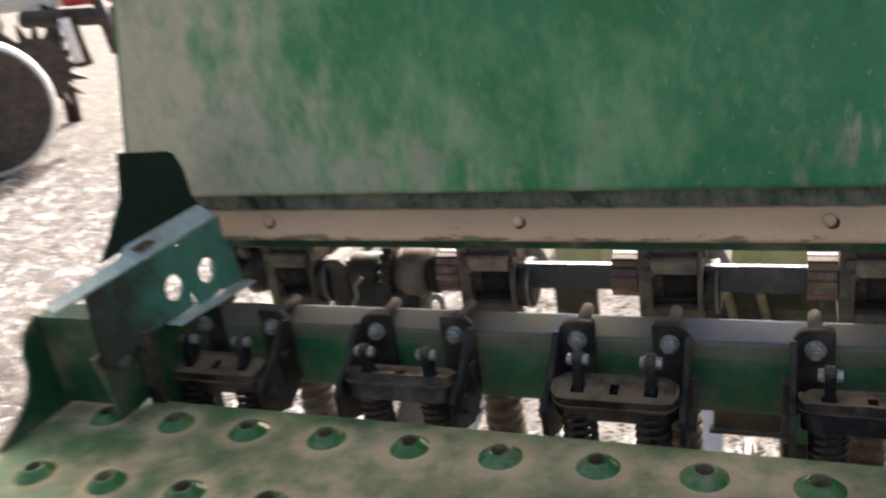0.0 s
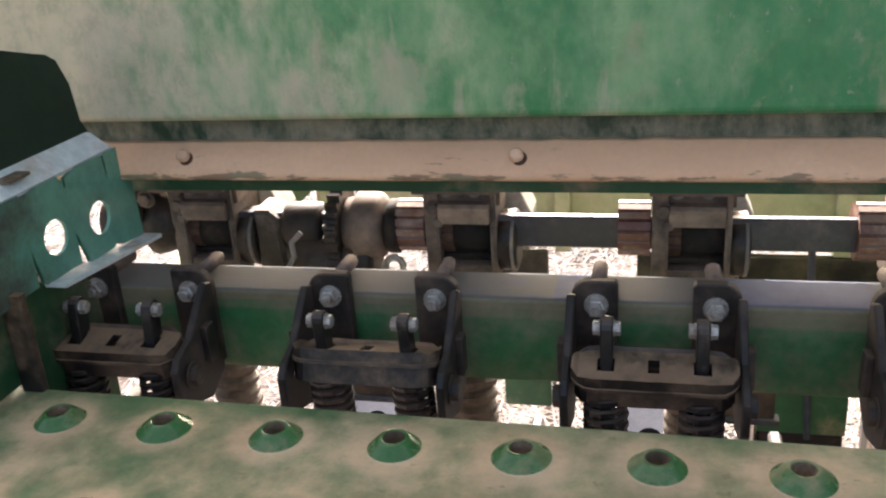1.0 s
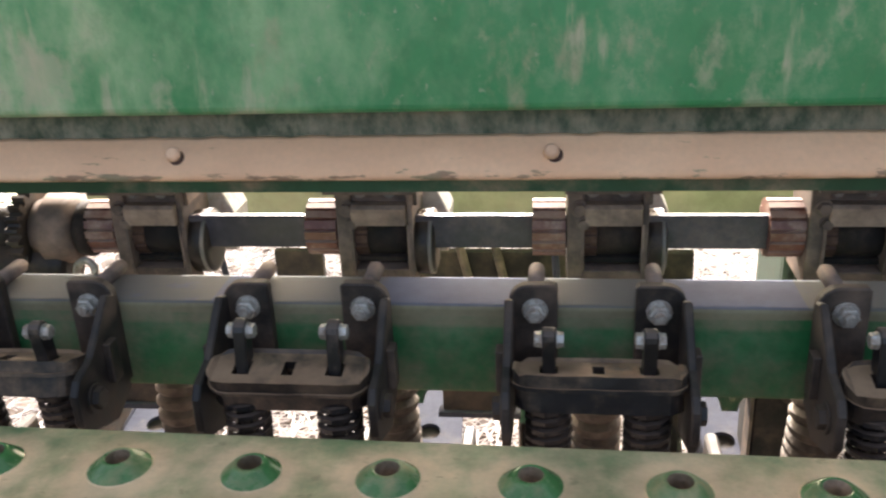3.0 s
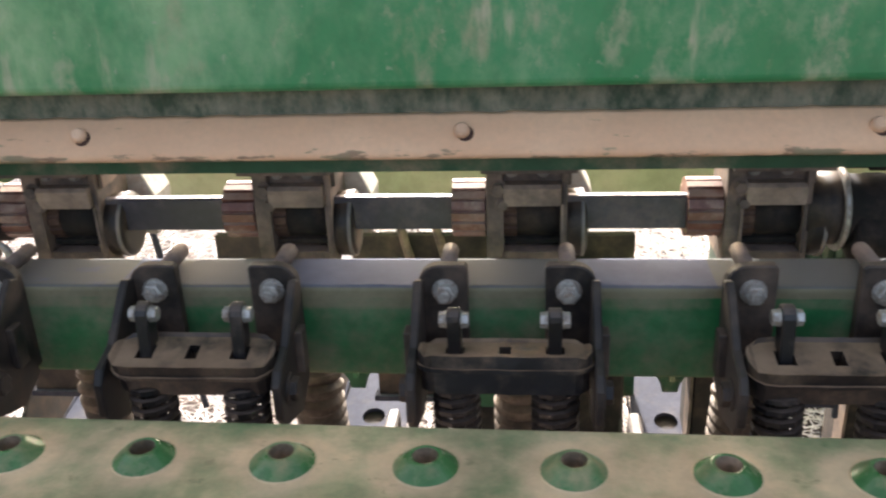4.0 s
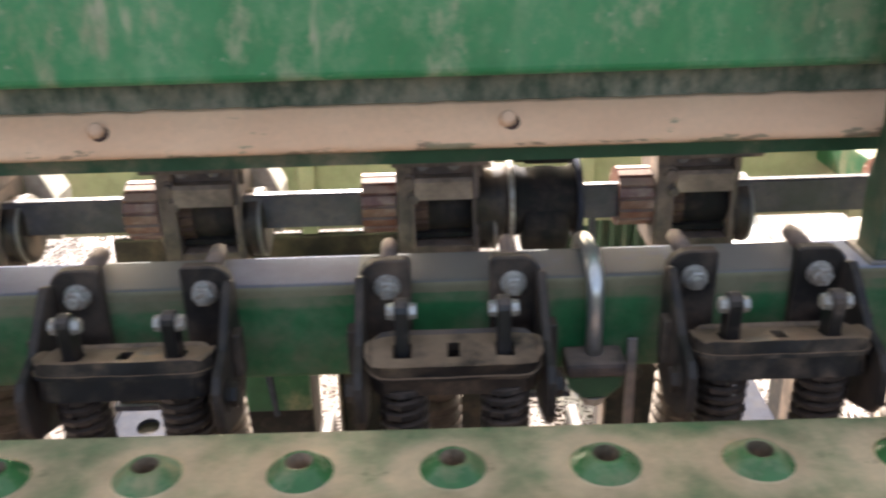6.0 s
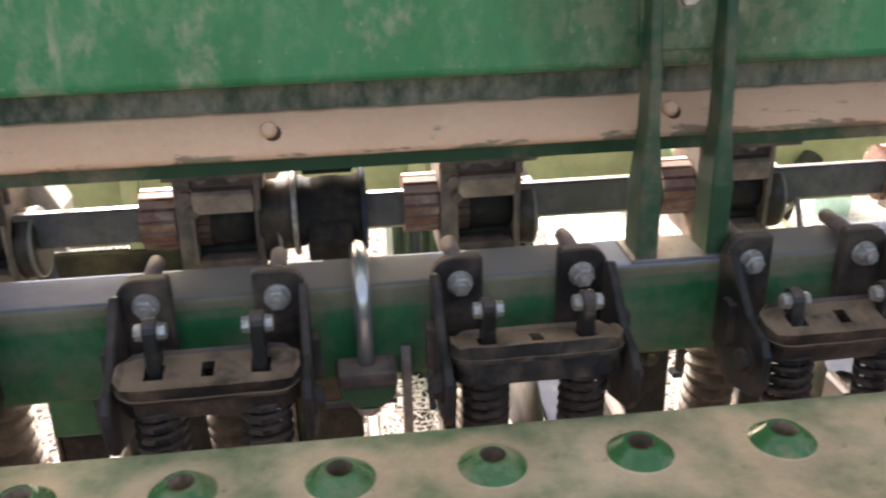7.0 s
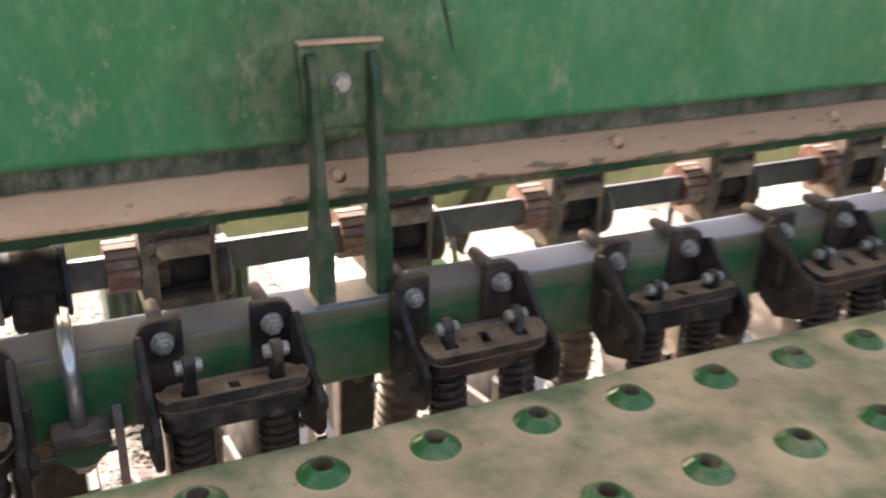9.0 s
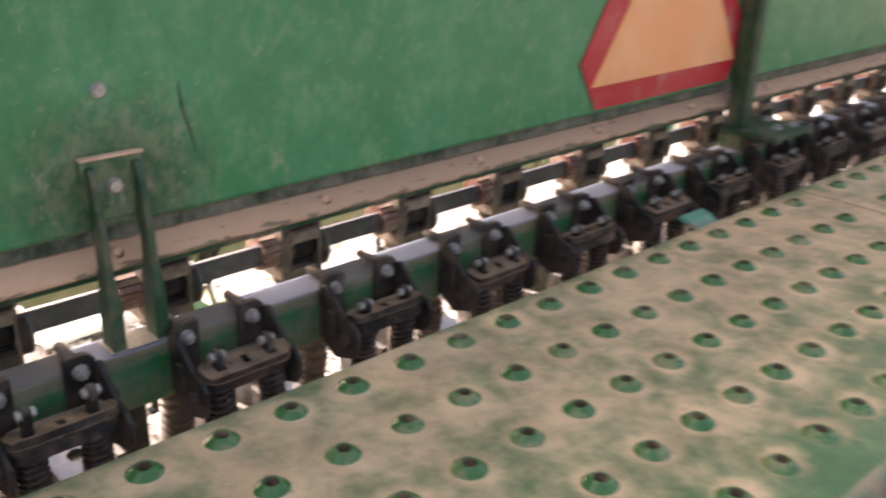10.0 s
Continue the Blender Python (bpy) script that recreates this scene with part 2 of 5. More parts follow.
M_WALL = panel_paint()
M_LEDGE = ledge_dust()
M_GREEN = dirty("green_paint", GREEN, GREEN_PALE, cover=0.30, up=0.7, rough=0.40)
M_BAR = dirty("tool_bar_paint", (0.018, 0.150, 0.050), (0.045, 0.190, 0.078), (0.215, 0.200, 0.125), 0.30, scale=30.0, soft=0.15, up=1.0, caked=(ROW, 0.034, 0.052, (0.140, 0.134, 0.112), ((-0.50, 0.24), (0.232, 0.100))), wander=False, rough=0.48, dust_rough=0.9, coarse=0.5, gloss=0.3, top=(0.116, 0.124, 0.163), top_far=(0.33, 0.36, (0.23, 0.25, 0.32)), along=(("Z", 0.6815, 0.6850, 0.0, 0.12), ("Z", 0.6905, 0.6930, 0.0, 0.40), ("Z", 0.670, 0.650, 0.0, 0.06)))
# web's green lightened for the sky it reflects; darker towards the near end
M_WEB = dirty("skylit_green_paint", (0.110, 0.34, 0.250), (0.175, 0.42, 0.320), (0.070, 0.072, 0.058), 0.10, scale=20.0, wander=False, rough=0.28, dust_rough=0.6, along=(("Y", -0.02, -0.13, 0.0, 0.30),))
M_BRACE = dirty("grimy_brace_paint", (0.013, 0.070, 0.026), (0.028, 0.095, 0.042), (0.20, 0.165, 0.105), 0.34, scale=30.0, rough=0.5)
# darker copy of the green paint, with the shade under the hopper in its colour
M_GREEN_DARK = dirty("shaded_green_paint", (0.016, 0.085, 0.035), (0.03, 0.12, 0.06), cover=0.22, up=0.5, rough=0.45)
M_FLANGE = dirty("grimy_green_paint", (0.014, 0.050, 0.025), (0.045, 0.090, 0.055), (0.250, 0.245, 0.180), 0.52, (1, 1, 0.55), 75.0, 0.12, wander=False, coarse=0.4)
M_SAND = dirty("dust_caked_paint", (0.03, 0.14, 0.06), (0.10, 0.20, 0.11), (0.78, 0.515, 0.335), 0.90, (0.45, 1, 1), 26.0, 0.05, wander=False, rough=0.6)
M_BOARD = dirty("dusty_tread_paint", (0.085, 0.185, 0.072), (0.18, 0.265, 0.120), (0.70, 0.510, 0.318), 0.485, (1, 1, 1), 22.0, 0.18, wander=False, rough=0.5, along=(("X", -0.4, 1.0, 0.005, 0.08), ("X", -0.70, -0.35, -0.08, 0.0), ("Y", -0.128, -0.104, 0.0, -0.07), ("Y", -0.42, -0.20, -0.07, 0.0), ("Y", -0.56, -0.44, -0.30, 0.0)), coarse=0.4, specks=(0.34, 0.235, 0.14), rings=(-0.0385, -0.1365, 0.0748, 0.0885, 0.018, 0.034))
M_DIMPLE = dirty("scuffed_tread_paint", (0.055, 0.178, 0.055), (0.085, 0.215, 0.078), (0.42, 0.34, 0.19), cover=0.24, scale=40.0, wander=False, rough=0.22)
M_STEEL = dirty("black_greasy_steel", (0.010, 0.009, 0.009), (0.021, 0.018, 0.016), (0.140, 0.098, 0.070), 0.32, scale=38.0, soft=0.16, up=0.7, rough=0.48, grain=170.0, relief=0.5)
M_GREY = dirty("pale_dusty_casting", (0.20, 0.185, 0.175), (0.28, 0.26, 0.25), (0.36, 0.29, 0.23), 0.30, scale=50.0, rough=0.5)
M_CAST = dirty("brown_dusty_casting", (0.060, 0.048, 0.043), (0.100, 0.080, 0.069), (0.275, 0.200, 0.157), 0.46, scale=45.0, soft=0.16, up=0.9, rough=0.5)
M_BLOCK = dirty("dust_caked_casting", (0.012, 0.010, 0.011), (0.030, 0.024, 0.021), (0.29, 0.190, 0.118), 0.16, scale=42.0, soft=0.18, up=0.9, rough=0.38, grain=170.0, relief=0.6)
M_NOSE = dirty("pale_dusty_nose", (0.13, 0.10, 0.082), (0.20, 0.155, 0.125), (0.42, 0.315, 0.235), 0.50, scale=45.0, soft=0.18, rough=0.6)
M_CHEEK = dirty("pale_bright_patch", (0.40, 0.37, 0.36), (0.52, 0.49, 0.47), (0.34, 0.27, 0.22), 0.25, scale=60.0, rough=0.5)
M_NEAR_BLACK = dirty("matt_near_black", (0.010, 0.008, 0.007), (0.018, 0.013, 0.011), (0.055, 0.036, 0.027), 0.30, scale=70.0, rough=0.85)
M_DEEP = dirty("deep_green_paint", (0.006, 0.026, 0.012), (0.011, 0.040, 0.019), (0.05, 0.05, 0.035), 0.2, scale=20.0, rough=0.7)
M_SHAFT = dirty("worn_dark_shaft_steel", (0.046, 0.041, 0.056), (0.085, 0.077, 0.100), (0.16, 0.13, 0.125), 0.26, scale=42.0, rough=0.42)
M_FLUTE = dirty("brown_plastic_flutes", (0.15, 0.052, 0.038), (0.21, 0.095, 0.07), (0.42, 0.33, 0.27), 0.22, scale=50.0, up=0.7, rough=0.42)
M_BRIGHT = dirty("bright_worn_rod", (0.66, 0.65, 0.62), (0.76, 0.75, 0.72), (0.30, 0.23, 0.17), 0.14, scale=26.0, rough=0.28, metal=0.8)
M_ZINC = dirty("zinc_plated_bolt", (0.52, 0.50, 0.46), (0.68, 0.66, 0.61), (0.22, 0.16, 0.12), 0.38, scale=120.0, rough=0.35, metal=0.7)
M_HOLE = dirty("brown_dirt", (0.125, 0.095, 0.058), (0.19, 0.145, 0.09), cover=0.25, scale=60.0, wander=False, rough=0.9)
M_TEAL = dirty("teal_plastic", (0.10, 0.38, 0.25), (0.16, 0.45, 0.31), cover=0.2, scale=40.0, rough=0.45)
M_WHITE = dirty("white_paint", (0.70, 0.70, 0.70), (0.80, 0.80, 0.80), cover=0.15, scale=20.0, rough=0.4)
M_AQUA = dirty("pale_teal_plastic", (0.42, 0.62, 0.58), (0.52, 0.70, 0.66), cover=0.12, scale=20.0, rough=0.4)
# skylight on the end support's flanges, put into the green as near-white
M_PALE = dirty("skylit_pale_paint", (0.70, 0.80, 0.78), (0.80, 0.86, 0.85), cover=0.12, scale=30.0, wander=False, rough=0.3)
M_HOSE = dirty("dusty_brown_hose", (0.050, 0.038, 0.030), (0.085, 0.066, 0.052), (0.21, 0.170, 0.138), 0.45, scale=45.0, up=0.8, rough=0.55)
M_SPRING = dirty("black_spring_steel", (0.012, 0.011, 0.012), (0.025, 0.022, 0.022), (0.18, 0.13, 0.10), 0.15, scale=60.0, up=0.6, rough=0.35)
M_PRIMER = dirty("pale_grey_paint", (0.046, 0.050, 0.072), (0.058, 0.062, 0.086), (0.10, 0.088, 0.085), 0.16, scale=30.0, rough=0.85, gloss=0.15)
M_OLIVE = dirty("olive_far_paint", (0.34, 0.335, 0.235), (0.40, 0.385, 0.28), (0.46, 0.40, 0.32), 0.4, scale=10.0, rough=0.7)
M_RED = dirty("red_reflective_sheet", (0.55, 0.02, 0.035), (0.62, 0.05, 0.06), (0.50, 0.36, 0.27), 0.16, scale=22.0, rough=0.3, wear=0.1)
M_ORANGE = dirty("orange_fluorescent_sheet", (1.0, 0.42, 0.17), (1.0, 0.48, 0.20), (0.97, 0.58, 0.34), 0.06, scale=12.0, soft=0.2, rough=0.35, wear=0.05)
M_STRAW = dirty("dry_straw", (0.76, 0.70, 0.68), (0.88, 0.84, 0.83), (0.34, 0.26, 0.23), 0.20, scale=60.0, rough=0.5)
M_RUST = dirty("dark_rust", (0.060, 0.028, 0.019), (0.10, 0.052, 0.034), (0.16, 0.10, 0.07), cover=0.20, scale=90.0, wander=False, rough=0.8)
M_SOIL = dirty("dry_soil_with_chaff", (0.060, 0.043, 0.037), (0.19, 0.145, 0.125), (0.70, 0.65, 0.64), 0.34, scale=34.0, soft=0.06, wander=False, rough=0.9, grain=90.0, relief=0.8, coarse=0.25, along=(("Y", 0.8, 1.6, -0.10, 0.02), ("X", -0.3, 1.2, -0.05, 0.07), ("Y", 2.2, 3.2, 0.0, -0.05)))
M_BLACK = dirty("black_paint", (0.008, 0.007, 0.007), (0.018, 0.015, 0.014), (0.100, 0.073, 0.056), 0.36, scale=34.0, soft=0.15, up=0.15, rough=0.55)


# ---- mesh helpers ----
def box(bm, x0, x1, y0, y1, z0, z1, r=0.0):
    vs = [bm.verts.new((x, y, z)) for x in (x0, x1) for y in (y0, y1) for z in (z0, z1)]
    fs = [bm.faces.new([vs[i] for i in q]) for q in ((0, 1, 3, 2), (4, 6, 7, 5), (0, 4, 5, 1), (2, 3, 7, 6), (0, 2, 6, 4), (1, 5, 7, 3))]
    if r:
        es = list({e for f in fs for e in f.edges})
        bmesh.ops.bevel(bm, geom=es, offset=r, segments=2, affect="EDGES", profile=0.6)


def prism(bm, profile, axis, a, b, r=0.0):
    """A flat profile drawn out along x, y or z; the profile names the other two axes in order."""
    def at(p, d):
        u, v = p
        return {"x": (d, u, v), "y": (u, d, v), "z": (u, v, d)}[axis]
    lo, hi = [bm.verts.new(at(p, a)) for p in profile], [bm.verts.new(at(p, b)) for p in profile]
    n = len(profile)
    fs = [bm.faces.new(lo), bm.faces.new(hi[::-1])]
    fs += [bm.faces.new((lo[i], hi[i], hi[(i + 1) % n], lo[(i + 1) % n])) for i in range(n)]
    bmesh.ops.recalc_face_normals(bm, faces=fs)
    if r:
        es = list({e for f in fs[:2] for e in f.edges})
        bmesh.ops.bevel(bm, geom=es, offset=r, segments=1, affect="EDGES")


def ring(bm, c, u, v, r, n, turn=0.0):
    return [bm.verts.new(c + u * (r * math.cos(turn + 2 * math.pi * i / n)) + v * (r * math.sin(turn + 2 * math.pi * i / n))) for i in range(n)]


def tube(bm, pts, radii, n=12, cap=True, turn=0.0):
    """A round bar through pts, with one radius or one for each point."""
    pts = [Vector(p) for p in pts]
    if isinstance(radii, (int, float)):
        radii = [radii] * len(pts)
    rings, u = [], None
    for i, p in enumerate(pts):
        d = (pts[min(i + 1, len(pts) - 1)] - pts[max(i - 1, 0)]).normalized()
        if u is None:
            u = d.orthogonal().normalized() if abs(d.z) > 0.9 else d.cross(Vector((0, 0, 1))).normalized()
        u = (u - d * u.dot(d)).normalized()
        rings.append(ring(bm, p, u, d.cross(u), radii[i], n, turn))
    fs = []
    for a, b in zip(rings, rings[1:]):
        fs += [bm.faces.new((a[i], a[(i + 1) % n], b[(i + 1) % n], b[i])) for i in range(n)]
    for f in fs:
        f.smooth = n > 8
    if cap:
        fs += [bm.faces.new(rings[0][::-1]), bm.faces.new(rings[-1])]
    bmesh.ops.recalc_face_normals(bm, faces=fs)


def hex_bolt(bm, p, d, r, h, washer=1.35):
    """A hexagonal head on a washer at p, pointing along d."""
    p, d = Vector(p), Vector(d).normalized()
    tube(bm, [p, p + d * h * 0.22], r * washer, 14)
    tube(bm, [p + d * h * 0.2, p + d * h * 0.92, p + d * h], [r, r, r * 0.86], 6)


def coil(bm, x, y, z0, z1, r, wire, turns, n=6, steps=14):
    k = int(turns * steps)
    tube(bm, [(x + r * math.cos(2 * math.pi * i / steps), y + r * math.sin(2 * math.pi * i / steps), z0 + (z1 - z0) * i / k) for i in range(k + 1)], wire, n)


def arc(cx, cy, r, a0, a1, n=6):
    return [(cx + r * math.cos(radians(a0 + (a1 - a0) * i / n)), cy + r * math.sin(radians(a0 + (a1 - a0) * i / n))) for i in range(n + 1)]


def mesh_ob(name, bm, mats):
    me = bpy.data.meshes.new(name)
    bm.to_mesh(me)
    bm.free()
    for m in mats if isinstance(mats, (list, tuple)) else [mats]:
        me.materials.append(m)
    return new(name, me)


def part(name, bm, material, parent, label=""):
    ob = mesh_ob(name, bm, material)
    ob.parent = parent
    return tagged(ob, label)


def thing(name, label, category, group="", kind="", at=(0, 0, 0)):
    ob = new(name)
    ob.location = at
    ob.empty_display_size = 0.05
    return tagged(ob, label, category, group, kind)


def made(fn, *a, **k):
    bm = bmesh.new()
    fn(bm, *a, **k)
    return bm


# ---- plan ----
X0, X1 = -0.70, 3.66               # ends of the hopper
ROWS_N = 22
BOARD_Z = 0.668
HOLE_X, HOLE_DX, HOLE_Y, HOLE_DY = -0.0360, 0.0748, -0.1365, 0.0885


# the seed meters were bolted on by hand: how far each stands aside of its row
METER_DX = {0: -0.017, 1: 0.022, 2: 0.014, 3: 0.0, 4: -0.017, 5: -0.018, 6: -0.012, 7: -0.017, 8: -0.016, 9: -0.014}


def row_x(i):
    return ROW * (i - 3)


# ---- ground ----
def build_ground():
    bm = bmesh.new()
    xs = sorted({*(-60 + 6 * i for i in range(21)), *(round(-4 + 0.1 * i, 3) for i in range(101))})
    ys = sorted({*(-60 + 6 * i for i in range(21)), *(round(-2.0 + 0.1 * i, 3) for i in range(91))})
    grid = [[bm.verts.new((x, y, 0.02 * noise.noise((x * 1.7, y * 1.7, 0)) + 0.012 * noise.noise((x * 6, y * 6, 3)))) for x in xs] for y in ys]
    for a, b in zip(grid, grid[1:]):
        for i in range(len(xs) - 1):
            bm.faces.new((a[i], a[i + 1], b[i + 1], b[i])).smooth = True
    tagged(mesh_ob("ground", bm, M_SOIL), "dry sunlit field soil strewn with pale straw", "ground", kind="structure")
    rng = random.Random(5)
    verts, faces = [], []
    for k in range(96000):
        if k < 16000:
            x, y = rng.gauss(0.2, 0.9), rng.uniform(0.2, 1.25)
        elif k < 50000:
            x, y = rng.gauss(0.9, 1.1), rng.gauss(1.75, 0.45)
        elif k < 76000:
            x, y = rng.gauss(2.6, 0.9), rng.gauss(1.5, 0.6)
        else:
            x, y = rng.gauss(-2.2, 1.2), rng.gauss(2.2, 1.6)
        a, tilt, ln, w = rng.uniform(0, math.pi), rng.gauss(0, 0.18), 0.012 + 0.085 * rng.random() ** 2, rng.uniform(0.0014, 0.0042)
        z = 0.012 + 0.02 * noise.noise((x * 1.7, y * 1.7, 0)) + rng.random() * 0.02
        d, s = Vector((math.cos(a), math.sin(a), tilt)) * ln / 2, Vector((-math.sin(a), math.cos(a), 0)) * w / 2
        c, n = Vector((x, y, z)), len(verts)
        up = Vector((0, 0, w * 0.6))
        verts += [c - d - s, c - d + s, c - d + up, c + d - s, c + d + s, c + d + up]
        faces += [(n, n + 3, n + 5, n + 2), (n + 1, n + 2, n + 5, n + 4), (n, n + 1, n + 4, n + 3), (n, n + 2, n + 1), (n + 3, n + 4, n + 5)]
    me = bpy.data.meshes.new("straw")
    me.from_pydata([tuple(v) for v in verts], [], faces)
    me.materials.append(M_STRAW)
    tagged(new("straw", me), "loose pale dry straw lying on the soil", "straw", kind="stuff")


# ---- hopper ----
LEDGE = ((0.066, 0.7990), (0.046, 0.7765))     # upper and lower edge (y, z) of the dusty ledge


def build_hopper():
    t = thing("grain_hopper", "dusty green painted steel grain hopper above the seed meters", "hopper")
    # rear sheet with its rounded bottom bend; its end is raked
    prof = [(0.050, 1.50), (0.050, 0.824)] + arc(0.056, 0.824, 0.006, 180, 270, 4) + [(0.066, 0.818), (0.066, 0.8215), (0.0535, 0.8215), (0.0535, 1.50)]
    bm = bmesh.new()
    prism(bm, prof, "x", X0, X1)
    for v in bm.verts:
        if v.co.x < 0:
            v.co.x += (v.co.z - 0.80) * 0.20 - 0.008
    part("rear_panel", bm, M_WALL, t)
    part("bottom_flange", made(lambda bm: prism(bm, [(0.0672, 0.8175), (0.0672, 0.7950), (0.071, 0.7950), (0.071, 0.8175)], "x", X0, X1)), M_FLANGE, t, "grimy strip below the panel's bend")
    (ya, za), (yb, zb) = LEDGE
    # the dust's upper and lower edges are uneven
    bm = bmesh.new()
    cuts, n_cut = [], 620
    for i in range(n_cut + 1):
        x = X0 + (X1 - X0) * i / n_cut
        up, lo = 0.0012 * noise.noise((x * 60, 0, 0)) + 0.0006 * noise.noise((x * 190, 5, 0)), 0.0010 * noise.noise((x * 75, 9, 0))
        prof = [(ya + 0.0010, za + 0.0004 + up), (ya - 0.002, za - 0.0016 + 0.5 * up), (yb + 0.003, zb + 0.0042 - lo), (yb + 0.0006, zb + 0.001 - lo), (yb + 0.0004, zb - 0.002 - lo), (yb + 0.0025, zb - 0.0035), (ya + 0.004, za - 0.008)]
        cuts.append([bm.verts.new((x, y, z)) for y, z in prof])
    for a, b in zip(cuts, cuts[1:]):
        for k in range(7):
            bm.faces.new((a[k], b[k], b[(k + 1) % 7], a[(k + 1) % 7])).smooth = k < 5
    bm.faces.new(cuts[0])
    bm.faces.new(cuts[-1][::-1])
    bmesh.ops.recalc_face_normals(bm, faces=bm.faces)
    part("ledge", bm, M_LEDGE, t, "ledge caked with tan dust")
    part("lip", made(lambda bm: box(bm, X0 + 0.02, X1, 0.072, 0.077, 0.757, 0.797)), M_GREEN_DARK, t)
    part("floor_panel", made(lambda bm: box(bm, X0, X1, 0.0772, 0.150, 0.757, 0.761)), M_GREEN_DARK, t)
    part("front_panel", made(lambda bm: prism(bm, [(0.148, 0.757), (0.56, 1.50), (0.564, 1.50), (0.152, 0.757)], "x", X0, X1)), M_GREEN, t)
    side = [(0.0505, 0.752), (0.152, 0.752), (0.562, 1.50), (0.0505, 1.50)]
    bm = bmesh.new()
    prism(bm, side, "x", X0 - 0.004, X0)
    for v in bm.verts:
        v.co.x += (v.co.z - 0.80) * 0.20 - 0.008
    part("end_panel", bm, M_GREEN, t)
    part("end_panel", made(prism, side, "x", X1, X1 + 0.004), M_GREEN, t)
    part("lid", made(lambda bm: box(bm, X0 + 0.12, X1 + 0.01, 0.04, 0.575, 1.50, 1.52, 0.004)), M_GREEN, t)
    n = Vector((0, -(za - zb), ya - yb)).normalized()
    for i in range(-2, 15):
        c = Vector((-0.029 + 0.2595 * i, (ya + yb) / 2 + 0.001, (za + zb) / 2 + 0.001))
        bm = bmesh.new()
        tube(bm, [c - n * 0.002, c + n * 0.004, c + n * 0.006], [0.0054, 0.0052, 0.0034], 10)
        head = part("bolt_head", bm, M_SAND, t, "round bolt head in the dust")
        # offset dark ring: rust, with the bolt head's shading drawn into it
        bm = bmesh.new()
        off = Vector((0.0022, -0.0016 * n.z, 0.0016 * n.y))
        tube(bm, [c + off - n * 0.003, c + off + n * 0.0009], [0.0061, 0.0055], 12)
        part("rusty_shade_ring", bm, M_RUST, head, "dark rusty ring that also draws the bolt's shading")
    for x, z in ((0.488, 0.957), (0.480, 1.065)):
        part("bolt", made(hex_bolt, (x, 0.050, z), (0, -1, 0), 0.0066, 0.006, 1.15), M_ZINC, t, "bright bolt")
    # pressed crease beside the brace, its shade drawn as a darker strip
    part("crease", made(lambda bm: tube(bm, [(0.585, 0.0505, 0.88), (0.572, 0.049, 0.93), (0.570, 0.0505, 0.955)], [0.0010, 0.0018, 0.0008], 6)), M_GREEN_DARK, t)
    return t


